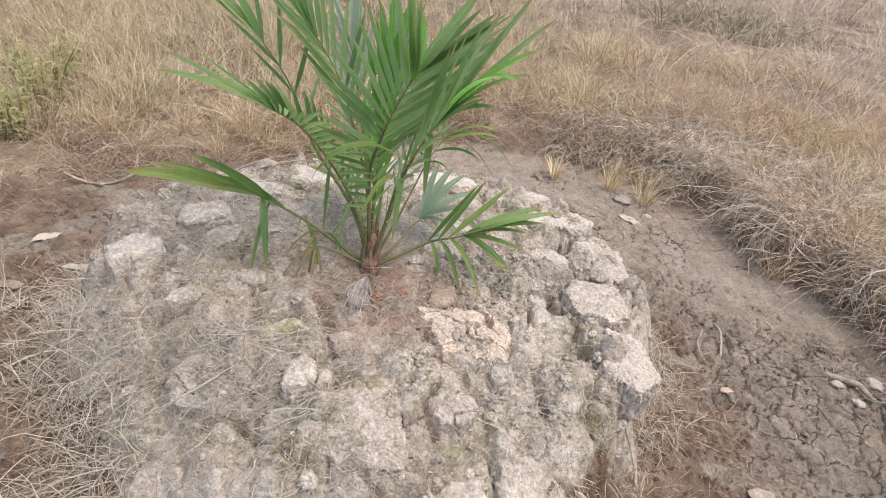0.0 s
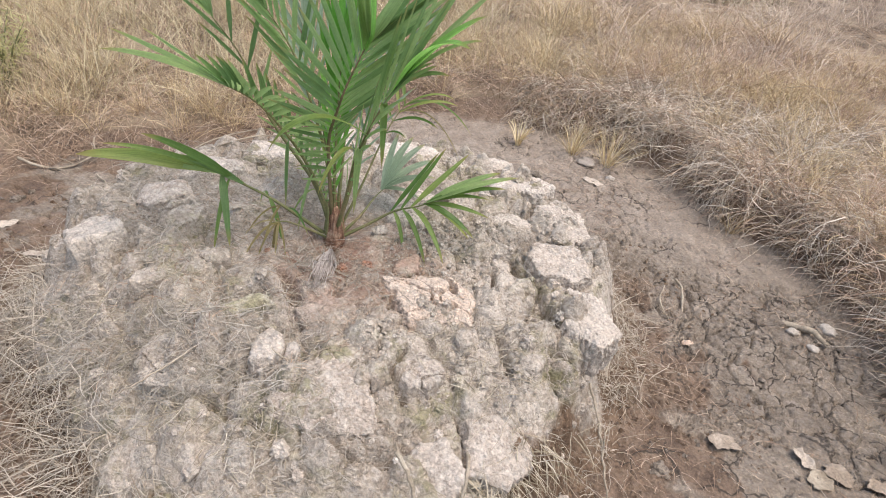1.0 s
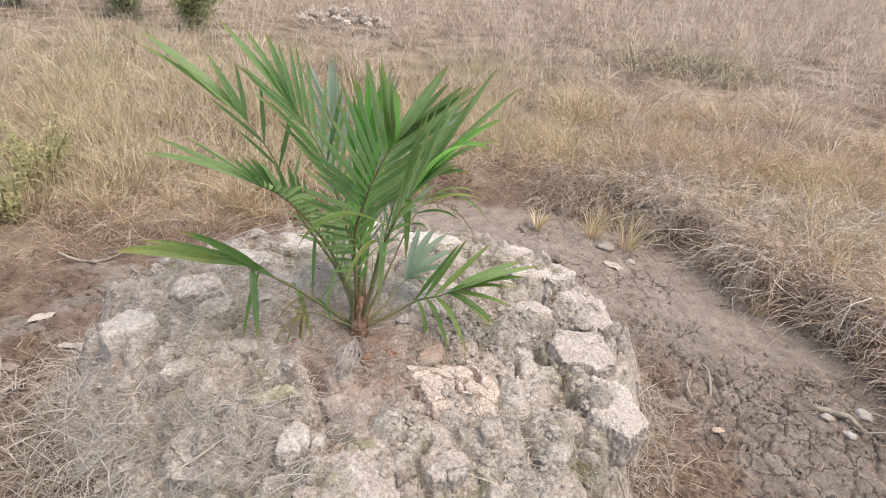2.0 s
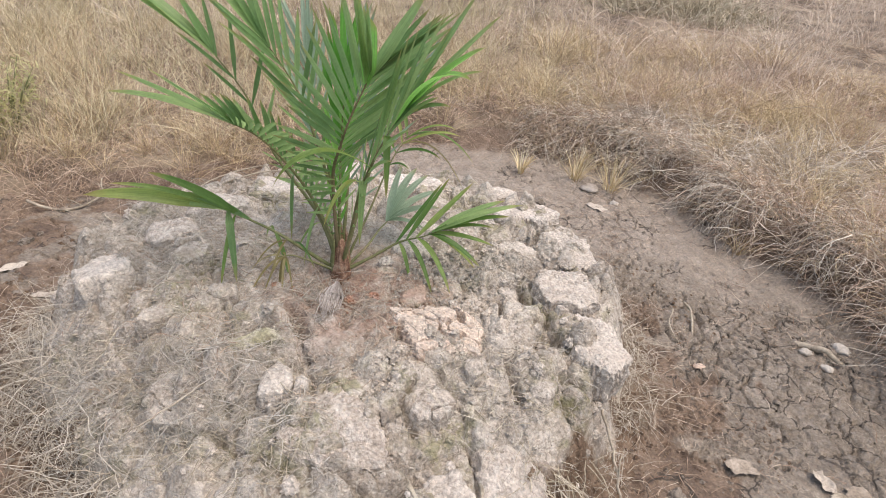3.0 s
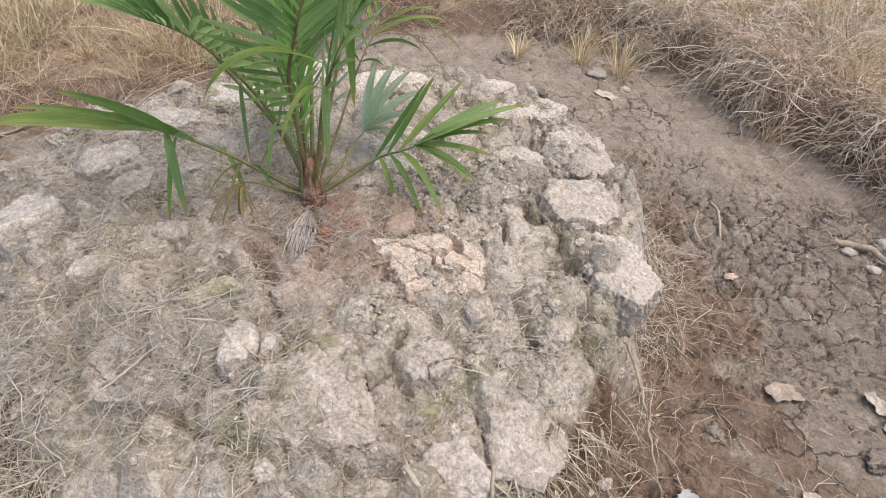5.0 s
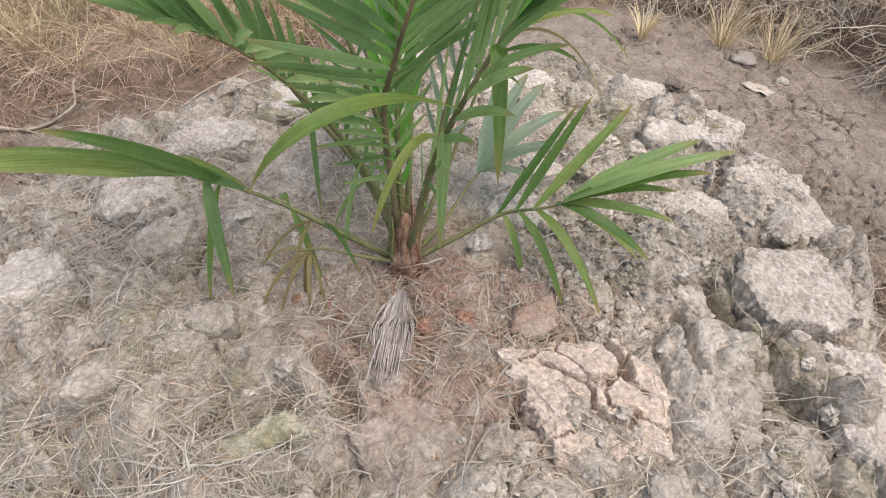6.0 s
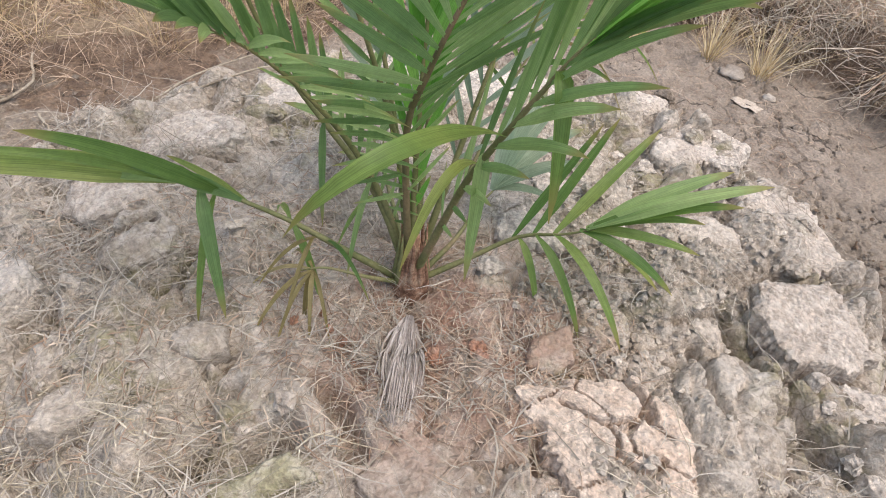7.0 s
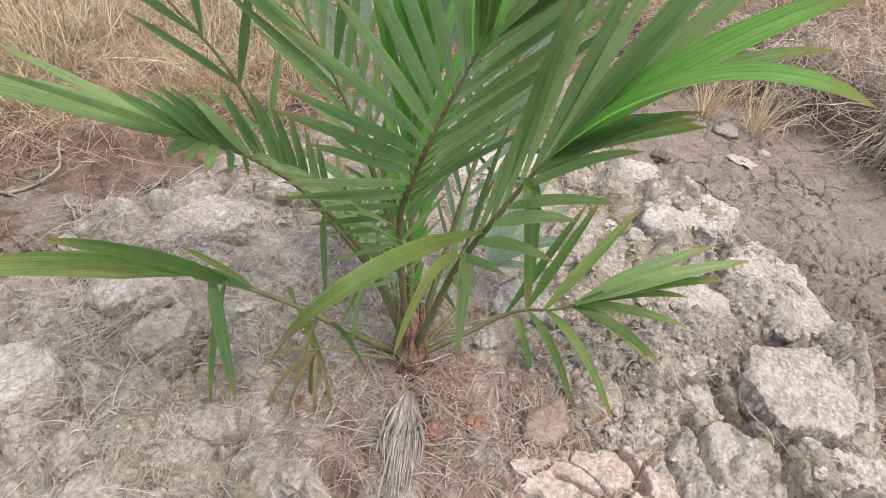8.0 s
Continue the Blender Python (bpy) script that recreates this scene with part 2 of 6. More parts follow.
def earth(name, stops, red=0.0, moss=0.0, crust=0.5, scale=5.0, vary=False, cracks=(26.0, 0.5, 0.58, 0.5)):
    """Dug clay: three sizes of blotches, thin dark drying cracks, a pale crumbly crust, red earth about the palm's foot, moss in patches."""
    m = material(name, stops, scale=scale, fine=110, rough=0.95, bump=0.9, dist=0.010, grain=0.38, spec=0.15, vary="object" if vary else "", amount=0.3)
    t = m.node_tree
    shader = t.nodes["Principled BSDF"]
    place = [n for n in t.nodes if n.type == "NEW_GEOMETRY"][0]
    colour = shader.inputs["Base Color"].links[0].from_socket

    def noise_to(scale, lo, hi, detail=4.0):
        n = node(t, "ShaderNodeTexNoise", Scale=scale, Detail=detail, Roughness=0.65)
        t.links.new(place.outputs["Position"], n.inputs["Vector"])
        r = node(t, "ShaderNodeMapRange")
        r.inputs["From Min"].default_value, r.inputs["From Max"].default_value = lo, hi
        t.links.new(n.outputs["Fac"], r.inputs["Value"])
        return r.outputs["Result"]

    def layer(colour, fac, tint, mode="MIX", strength=1.0):
        k = t.nodes.new("ShaderNodeMath")
        k.operation = "MULTIPLY"
        k.inputs[1].default_value = strength
        t.links.new(fac, k.inputs[0])
        x = t.nodes.new("ShaderNodeMix")
        x.data_type, x.blend_type = "RGBA", mode
        t.links.new(k.outputs[0], x.inputs[0])
        t.links.new(colour, x.inputs[6])
        x.inputs[7].default_value = (*tint, 1)
        return x.outputs[2]

    colour = layer(colour, noise_to(38, 0.45, 0.66), (0.74, 0.68, 0.61), strength=crust)
    colour = layer(colour, noise_to(75, 0.5, 0.62), (0.20, 0.165, 0.13), strength=0.36)
    if moss:
        both = t.nodes.new("ShaderNodeMath")
        both.operation = "MULTIPLY"
        t.links.new(noise_to(3.5, 0.5, 0.62), both.inputs[0])
        t.links.new(noise_to(24, 0.42, 0.6), both.inputs[1])
        colour = layer(colour, both.outputs[0], (0.27, 0.26, 0.12), strength=moss)
    if red:
        d = node(t, "ShaderNodeVectorMath")
        d.operation = "DISTANCE"
        d.inputs[1].default_value = (0.05, 1.66, 0.33)
        t.links.new(place.outputs["Position"], d.inputs[0])
        near = node(t, "ShaderNodeMapRange")
        near.inputs["From Min"].default_value, near.inputs["From Max"].default_value = 0.36, 0.12
        t.links.new(d.outputs["Value"], near.inputs["Value"])
        both = t.nodes.new("ShaderNodeMath")
        both.operation = "MULTIPLY"
        t.links.new(near.outputs["Result"], both.inputs[0])
        t.links.new(noise_to(9, 0.36, 0.56), both.inputs[1])
        colour = layer(colour, both.outputs[0], (0.39, 0.225, 0.16), strength=red)
    vor = node(t, "ShaderNodeTexVoronoi", Scale=cracks[0])
    vor.feature = "DISTANCE_TO_EDGE"
    bend = node(t, "ShaderNodeTexNoise", Scale=12.0, Detail=3.0)
    t.links.new(place.outputs["Position"], bend.inputs["Vector"])
    warp = t.nodes.new("ShaderNodeMix")
    warp.data_type = "VECTOR"
    warp.inputs[0].default_value = 0.04
    t.links.new(place.outputs["Position"], warp.inputs[4])
    t.links.new(bend.outputs["Color"], warp.inputs[5])
    t.links.new(warp.outputs[1], vor.inputs["Vector"])
    line = node(t, "ShaderNodeMapRange")
    line.inputs["From Min"].default_value, line.inputs["From Max"].default_value = 0.045, 0.0
    t.links.new(vor.outputs["Distance"], line.inputs["Value"])
    both = t.nodes.new("ShaderNodeMath")
    both.operation = "MULTIPLY"
    t.links.new(line.outputs["Result"], both.inputs[0])
    t.links.new(noise_to(7, cracks[1], cracks[2]), both.inputs[1])
    colour = layer(colour, both.outputs[0], (0.13, 0.10, 0.075), strength=cracks[3])
    # grains: crumbs of two sizes, each a little lighter or darker than the next
    heights = []
    for size, deep, tone in ((58.0, 0.5, 0.11), (120.0, 0.4, 0.14)):
        grains = node(t, "ShaderNodeTexVoronoi", Scale=size)
        t.links.new(place.outputs["Position"], grains.inputs["Vector"])
        shade = node(t, "ShaderNodeSeparateColor")
        t.links.new(grains.outputs["Color"], shade.inputs[0])
        span = node(t, "ShaderNodeMapRange")
        span.inputs["To Min"].default_value, span.inputs["To Max"].default_value = 1 - tone, 1 + tone * 0.7
        t.links.new(shade.outputs[0], span.inputs["Value"])
        mul = t.nodes.new("ShaderNodeMix")
        mul.data_type, mul.blend_type = "RGBA", "MULTIPLY"
        t.links.new(noise_to(6, 0.35, 0.6), mul.inputs[0])
        t.links.new(colour, mul.inputs[6])
        t.links.new(span.outputs["Result"], mul.inputs[7])
        colour = mul.outputs[2]
        scaled = node(t, "ShaderNodeMath")
        scaled.operation = "MULTIPLY"
        scaled.inputs[1].default_value = -deep
        t.links.new(grains.outputs["Distance"], scaled.inputs[0])
        heights.append(scaled.outputs[0])
    relief = [n for n in t.nodes if n.type == "BUMP"][0]
    total = relief.inputs["Height"].links[0].from_socket
    for h in heights:
        add = node(t, "ShaderNodeMath")
        add.operation = "ADD"
        t.links.new(total, add.inputs[0])
        t.links.new(h, add.inputs[1])
        total = add.outputs[0]
    t.links.new(total, relief.inputs["Height"])
    t.links.new(colour, shader.inputs["Base Color"])
    return m


CLAY = earth("clay", [(0.32, (0.35, 0.288, 0.23)), (0.45, (0.47, 0.402, 0.332)), (0.56, (0.58, 0.505, 0.428)), (0.7, (0.69, 0.62, 0.54))], red=0.85, moss=0.6)
PALE_CLAY = earth("pale_clay", [(0.25, (0.50, 0.42, 0.35)), (0.5, (0.66, 0.575, 0.495)), (0.75, (0.79, 0.71, 0.63))], scale=9, crust=0.7, vary=True, cracks=(30.0, 0.5, 0.6, 0.35))
RED_CLAY = earth("reddish_clay", [(0.25, (0.58, 0.41, 0.31)), (0.5, (0.72, 0.55, 0.43)), (0.75, (0.83, 0.69, 0.575))], scale=9, crust=0.4, vary=True, cracks=(30.0, 0.48, 0.58, 0.35))
MOSSY_CLAY = earth("mossy_clay", [(0.36, (0.33, 0.305, 0.18)), (0.5, (0.45, 0.415, 0.275)), (0.64, (0.58, 0.53, 0.42))], scale=14, crust=0.4)
RUST_CLAY = earth("rust_clay", [(0.36, (0.36, 0.17, 0.105)), (0.5, (0.52, 0.28, 0.185)), (0.64, (0.62, 0.40, 0.29))], scale=14, crust=0.2)
CRUMB = material("clay_crumbs", [(0.2, (0.27, 0.225, 0.18)), (0.5, (0.44, 0.385, 0.325)), (0.8, (0.62, 0.56, 0.49))],
                 scale=5, fine=120, bump=0.8, dist=0.004, vary="island", amount=0.45, grain=0.6, spec=0.1)
EARTH = earth("brown_earth", [(0.36, (0.11, 0.070, 0.045)), (0.46, (0.17, 0.112, 0.074)), (0.54, (0.22, 0.15, 0.10)), (0.64, (0.28, 0.20, 0.14))], crust=0.18, scale=7)


def near_to(t, centre, inner, outer):
    """1 within inner metres of a place, 0 past outer."""
    place = [n for n in t.nodes if n.type == "NEW_GEOMETRY"][0]
    d = node(t, "ShaderNodeVectorMath")
    d.operation = "DISTANCE"
    d.inputs[1].default_value = centre
    t.links.new(place.outputs["Position"], d.inputs[0])
    r = node(t, "ShaderNodeMapRange")
    r.inputs["From Min"].default_value, r.inputs["From Max"].default_value = outer, inner
    t.links.new(d.outputs["Value"], r.inputs["Value"])
    return r.outputs["Result"]


def hairlines(m, scale, width, lo, hi, tint, strength, centre=None):
    """Thin drying cracks, in patches."""
    t = m.node_tree
    shader = t.nodes["Principled BSDF"]
    place = [n for n in t.nodes if n.type == "NEW_GEOMETRY"][0]
    bend = node(t, "ShaderNodeTexNoise", Scale=14.0, Detail=5.0)
    t.links.new(place.outputs["Position"], bend.inputs["Vector"])
    warp = t.nodes.new("ShaderNodeMix")
    warp.data_type = "VECTOR"
    warp.inputs[0].default_value = 0.07
    t.links.new(place.outputs["Position"], warp.inputs[4])
    t.links.new(bend.outputs["Color"], warp.inputs[5])
    vor = node(t, "ShaderNodeTexVoronoi", Scale=scale)
    vor.feature = "DISTANCE_TO_EDGE"
    t.links.new(warp.outputs[1], vor.inputs["Vector"])
    line = node(t, "ShaderNodeMapRange")
    line.inputs["From Min"].default_value, line.inputs["From Max"].default_value = width, width * 0.3
    t.links.new(vor.outputs["Distance"], line.inputs["Value"])
    patch = node(t, "ShaderNodeTexNoise", Scale=4.0, Detail=4.0)
    t.links.new(place.outputs["Position"], patch.inputs["Vector"])
    some = node(t, "ShaderNodeMapRange")
    some.inputs["From Min"].default_value, some.inputs["From Max"].default_value = lo, hi
    some.inputs["To Max"].default_value = strength
    amount = patch.outputs["Fac"]
    if centre:
        more = node(t, "ShaderNodeMath")
        more.operation = "MULTIPLY_ADD"
        more.inputs[1].default_value = 0.22
        t.links.new(near_to(t, centre, 0.15, 0.6), more.inputs[0])
        t.links.new(amount, more.inputs[2])
        amount = more.outputs[0]
    t.links.new(amount, some.inputs["Value"])
    both = t.nodes.new("ShaderNodeMath")
    both.operation = "MULTIPLY"
    t.links.new(line.outputs["Result"], both.inputs[0])
    t.links.new(some.outputs["Result"], both.inputs[1])
    mix = t.nodes.new("ShaderNodeMix")
    mix.data_type = "RGBA"
    t.links.new(both.outputs[0], mix.inputs[0])
    t.links.new(shader.inputs["Base Color"].links[0].from_socket, mix.inputs[6])
    mix.inputs[7].default_value = (*tint, 1)
    t.links.new(mix.outputs[2], shader.inputs["Base Color"])
    return m


MUD = earth("mud", [(0.32, (0.18, 0.142, 0.107)), (0.46, (0.242, 0.195, 0.148)), (0.56, (0.295, 0.241, 0.186)), (0.7, (0.36, 0.30, 0.236))], crust=0.14, scale=6, cracks=(22.0, 0.52, 0.6, 0.25))
MUD.node_tree.nodes["Principled BSDF"].inputs["Specular IOR Level"].default_value = 0.5


def blend(m, attribute, stops, scale=9.0, jitter=0.5):
    """A second soil that takes over where the mesh's attribute says so, with a crumbly border."""
    t = m.node_tree
    shader = t.nodes["Principled BSDF"]
    place = [n for n in t.nodes if n.type == "NEW_GEOMETRY"][0]
    given = t.nodes.new("ShaderNodeAttribute")
    given.attribute_name = attribute
    rough_edge = node(t, "ShaderNodeTexNoise", Scale=28.0, Detail=6.0, Roughness=0.7)
    patch = node(t, "ShaderNodeTexNoise", Scale=scale, Detail=6.0, Roughness=0.7)
    for n in (rough_edge, patch):
        t.links.new(place.outputs["Position"], n.inputs["Vector"])
    shift = node(t, "ShaderNodeMath")
    shift.operation = "MULTIPLY_ADD"
    shift.inputs[1].default_value = jitter * 2
    t.links.new(rough_edge.outputs["Fac"], shift.inputs[0])
    t.links.new(given.outputs["Fac"], shift.inputs[2])
    span = node(t, "ShaderNodeMapRange")
    span.inputs["From Min"].default_value, span.inputs["From Max"].default_value = 0.3 + jitter, 0.7 + jitter
    t.links.new(shift.outputs[0], span.inputs["Value"])
    col = t.nodes.new("ShaderNodeValToRGB")
    while len(col.color_ramp.elements) < len(stops):
        col.color_ramp.elements.new(0.5)
    for e, (at_stop, c) in zip(col.color_ramp.elements, stops):
        e.position, e.color = at_stop, (*c, 1)
    t.links.new(patch.outputs["Fac"], col.inputs["Fac"])
    speck = node(t, "ShaderNodeTexNoise", Scale=95.0, Detail=6.0, Roughness=0.75)
    t.links.new(place.outputs["Position"], speck.inputs["Vector"])
    light = node(t, "ShaderNodeMapRange")
    light.inputs["From Min"].default_value, light.inputs["From Max"].default_value = 0.35, 0.65
    light.inputs["To Min"].default_value, light.inputs["To Max"].default_value = 0.68, 1.25
    t.links.new(speck.outputs["Fac"], light.inputs["Value"])
    grainy = t.nodes.new("ShaderNodeMix")
    grainy.data_type, grainy.blend_type = "RGBA", "MULTIPLY"
    grainy.inputs[0].default_value = 1.0
    t.links.new(col.outputs["Color"], grainy.inputs[6])
    t.links.new(light.outputs["Result"], grainy.inputs[7])
    mix = t.nodes.new("ShaderNodeMix")
    mix.data_type = "RGBA"
    t.links.new(span.outputs["Result"], mix.inputs[0])
    t.links.new(shader.inputs["Base Color"].links[0].from_socket, mix.inputs[6])
    t.links.new(grainy.outputs[2], mix.inputs[7])
    t.links.new(mix.outputs[2], shader.inputs["Base Color"])


BROWN = [(0.33, (0.10, 0.064, 0.043)), (0.45, (0.165, 0.112, 0.076)), (0.56, (0.225, 0.158, 0.11)), (0.68, (0.29, 0.215, 0.155))]
# a paler mud colour that takes over towards the back of the ditch
blend(MUD, "pale_mud", [(0.33, (0.24, 0.193, 0.15)), (0.5, (0.31, 0.255, 0.203)), (0.68, (0.38, 0.32, 0.26))])
blend(MUD, "earth", BROWN)
blend(CLAY, "earth", BROWN)
WET = (1.70, 1.95, 0.0)
hairlines(MUD, 7.0, 0.032, 0.53, 0.6, (0.04, 0.03, 0.022), 0.85, WET)
wet_rough = node(MUD.node_tree, "ShaderNodeMapRange")
wet_rough.inputs["To Min"].default_value, wet_rough.inputs["To Max"].default_value = 0.72, 0.12
MUD.node_tree.links.new(near_to(MUD.node_tree, (1.72, 1.83, 0.0), 0.12, 0.55), wet_rough.inputs["Value"])
MUD.node_tree.links.new(wet_rough.outputs["Result"], MUD.node_tree.nodes["Principled BSDF"].inputs["Roughness"])
# a slightly greyer mud, for loose crumbs and the clods further back
GREYER_MUD = earth("greyer_mud", [(0.32, (0.17, 0.138, 0.108)), (0.46, (0.228, 0.188, 0.15)), (0.56, (0.275, 0.23, 0.186)), (0.7, (0.33, 0.282, 0.232))], crust=0.15, scale=7)
hairlines(GREYER_MUD, 18.0, 0.06, 0.5, 0.6, (0.07, 0.05, 0.038), 0.6)
STRAW = material("straw", [(0.2, (0.205, 0.162, 0.118)), (0.5, (0.41, 0.35, 0.27)), (0.8, (0.581, 0.522, 0.437))],
                 scale=4, fine=40, bump=0, vary="island", amount=0.7, grain=0.2)
GREY_STRAW = material("grey_straw", [(0.2, (0.196, 0.164, 0.126)), (0.5, (0.377, 0.336, 0.278)), (0.8, (0.54, 0.499, 0.442))],
                      scale=4, fine=40, bump=0, vary="island", amount=0.45, grain=0.2)
MOSSY_STRAW = material("mossy_straw", [(0.2, (0.22, 0.185, 0.125)), (0.5, (0.42, 0.36, 0.265)), (0.8, (0.62, 0.56, 0.45))],
                       scale=8, fine=90, bump=0.1, vary="island", amount=0.6)
PLANT_LITTER = material("plant_litter", [(0.2, (0.20, 0.125, 0.085)), (0.5, (0.40, 0.295, 0.215)), (0.8, (0.58, 0.48, 0.38))],
                        scale=6, fine=40, bump=0, vary="island", amount=0.65, grain=0.2)
DRY = material("dry_grass", [(0.2, (0.21, 0.14, 0.097)), (0.42, (0.40, 0.29, 0.205)), (0.6, (0.51, 0.385, 0.277)), (0.8, (0.63, 0.53, 0.43))],
               scale=1.1, fine=30, bump=0, vary="island", amount=0.5, grain=0.2)
PINK_GRASS = material("rusty_grass", [(0.2, (0.30, 0.195, 0.138)), (0.5, (0.56, 0.405, 0.30)), (0.8, (0.74, 0.60, 0.49))],
                      scale=1.4, fine=30, bump=0, vary="island", amount=0.55, grain=0.2)
# the haze over the distance is put into this paler grass colour
HAZY_FAR_GRASS = material("hazy_far_grass", [(0.2, (0.44, 0.345, 0.27)), (0.45, (0.575, 0.465, 0.37)), (0.6, (0.64, 0.53, 0.43)), (0.8, (0.71, 0.615, 0.515))],
                     scale=0.7, fine=30, bump=0, vary="island", amount=0.4, grain=0.2)
OLIVE_GRASS = material("olive_dry_grass", [(0.2, (0.33, 0.27, 0.16)), (0.5, (0.54, 0.46, 0.29)), (0.8, (0.70, 0.62, 0.44))],
                       scale=0.9, fine=30, bump=0, vary="island", amount=0.5, grain=0.2)
GREY_GRASS = material("grey_grass", [(0.2, (0.28, 0.222, 0.17)), (0.5, (0.56, 0.48, 0.385)), (0.8, (0.78, 0.70, 0.60))],
                      scale=1.5, fine=30, bump=0, vary="island", amount=0.65, grain=0.2)
PALE_STALK = material("pale_stalk", [(0.2, (0.31, 0.25, 0.19)), (0.5, (0.54, 0.465, 0.37)), (0.8, (0.75, 0.68, 0.575))],
                      scale=4, fine=40, bump=0, vary="island", amount=0.7, grain=0.2)
YELLOW_GRASS = material("yellow_grass", [(0.2, (0.36, 0.265, 0.14)), (0.5, (0.62, 0.48, 0.285)), (0.8, (0.77, 0.645, 0.43))],
                        scale=3, fine=30, bump=0, vary="island", amount=0.7, grain=0.15)

STRAW_YELLOW = material("straw_yellow", [(0.2, (0.42, 0.31, 0.15)), (0.5, (0.70, 0.56, 0.33)), (0.8, (0.85, 0.74, 0.50))],
                        scale=3, fine=30, bump=0, vary="island", amount=0.7, grain=0.15)


def leaf_material(name, stops, scale, through_light=0.62, vary="object", rough=0.3, veins=False):
    """Leaves: glossy above, and part of the light comes through them."""
    m = material(name, stops, scale=scale, fine=90, rough=rough, bump=0.1, dist=0.002, vary=vary, amount=0.6, spec=0.5, grain=0.12)
    t = m.node_tree
    shader = t.nodes["Principled BSDF"]
    thin = t.nodes.new("ShaderNodeBsdfTranslucent")
    t.links.new(shader.inputs["Base Color"].links[0].from_socket, thin.inputs["Color"])
    mix = t.nodes.new("ShaderNodeMixShader")
    mix.inputs[0].default_value = through_light
    t.links.new(shader.outputs[0], mix.inputs[1])
    if veins:
        uv = t.nodes.new("ShaderNodeUVMap")
        parts = t.nodes.new("ShaderNodeSeparateXYZ")
        t.links.new(uv.outputs["UV"], parts.inputs[0])
        across = t.nodes.new("ShaderNodeCombineXYZ")
        stretch = node(t, "ShaderNodeMath")
        stretch.operation = "MULTIPLY"
        stretch.inputs[1].default_value = 0.08
        t.links.new(parts.outputs[1], stretch.inputs[0])
        t.links.new(parts.outputs[0], across.inputs[0])
        t.links.new(stretch.outputs[0], across.inputs[1])
        t.links.new(parts.outputs[2], across.inputs[2])
        lines = node(t, "ShaderNodeTexNoise", Scale=26.0, Detail=3.0, Roughness=0.6)
        t.links.new(across.outputs[0], lines.inputs["Vector"])
        span = node(t, "ShaderNodeMapRange")
        span.inputs["From Min"].default_value, span.inputs["From Max"].default_value = 0.3, 0.7
        span.inputs["To Min"].default_value, span.inputs["To Max"].default_value = 0.66, 1.3
        t.links.new(lines.outputs["Fac"], span.inputs["Value"])
        mul = t.nodes.new("ShaderNodeMix")
        mul.data_type, mul.blend_type = "RGBA", "MULTIPLY"
        mul.inputs[0].default_value = 1.0
        t.links.new(shader.inputs["Base Color"].links[0].from_socket, mul.inputs[6])
        t.links.new(span.outputs["Result"], mul.inputs[7])
        dry = node(t, "ShaderNodeMapRange")
        dry.inputs["From Min"].default_value, dry.inputs["From Max"].default_value = 0.8, 1.05
        t.links.new(parts.outputs[1], dry.inputs["Value"])
        tip = t.nodes.new("ShaderNodeMix")
        tip.data_type = "RGBA"
        t.links.new(dry.outputs["Result"], tip.inputs[0])
        t.links.new(mul.outputs[2], tip.inputs[6])
        tip.inputs[7].default_value = (0.42, 0.33, 0.12, 1)
        t.links.new(tip.outputs[2], shader.inputs["Base Color"])
        t.links.new(tip.outputs[2], thin.inputs["Color"])
        b = [n for n in t.nodes if n.type == "BUMP"][0]
        t.links.new(lines.outputs["Fac"], b.inputs["Height"])
        b.inputs["Strength"].default_value = 0.35
    t.links.new(thin.outputs[0], mix.inputs[2])
    t.links.new(mix.outputs[0], t.nodes["Material Output"].inputs["Surface"])
    return m


LEAF = leaf_material("palm_leaf", [(0.25, (0.15, 0.265, 0.095)), (0.5, (0.265, 0.42, 0.155)), (0.78, (0.39, 0.545, 0.22))], 7, veins=True)
# green of the young leaves, also used for two sunlit end leaflets
BRIGHT_LEAF = leaf_material("young_and_sunlit_leaf", [(0.25, (0.13, 0.35, 0.06)), (0.5, (0.21, 0.50, 0.09)), (0.78, (0.30, 0.60, 0.14))], 8, veins=True)
PALE_LEAF = leaf_material("pale_palm_leaf", [(0.25, (0.112, 0.222, 0.054)), (0.5, (0.199, 0.324, 0.084)), (0.78, (0.363, 0.445, 0.126))], 9, veins=True)
# bluish green of the small low frond; on the back fronds it imitates haze
BLUE_LEAF = leaf_material("bluish_palm_leaf", [(0.25, (0.23, 0.325, 0.225)), (0.5, (0.335, 0.45, 0.315)), (0.78, (0.44, 0.555, 0.41))], 9, veins=True)
DYING_LEAF = leaf_material("yellowed_palm_leaf", [(0.25, (0.26, 0.22, 0.09)), (0.5, (0.42, 0.36, 0.16)), (0.78, (0.55, 0.47, 0.26))], 14, veins=True)
STALK = material("palm_stalk", [(0.3, (0.12, 0.14, 0.05)), (0.55, (0.20, 0.20, 0.09)), (0.75, (0.30, 0.22, 0.13))],
                 scale=14, fine=140, rough=0.6, bump=0.3, dist=0.002, grain=0.3)
BROWN_STALK = material("brown_palm_stalk", [(0.3, (0.10, 0.10, 0.045)), (0.55, (0.20, 0.16, 0.085)), (0.75, (0.27, 0.19, 0.12))],
                       scale=14, fine=140, rough=0.6, bump=0.3, dist=0.002, grain=0.3)
FIBRE = material("palm_fibre", [(0.36, (0.16, 0.085, 0.055)), (0.5, (0.33, 0.19, 0.125)), (0.64, (0.48, 0.33, 0.23))],
                 scale=40, fine=220, rough=0.9, bump=0.9, dist=0.003, grain=0.5)
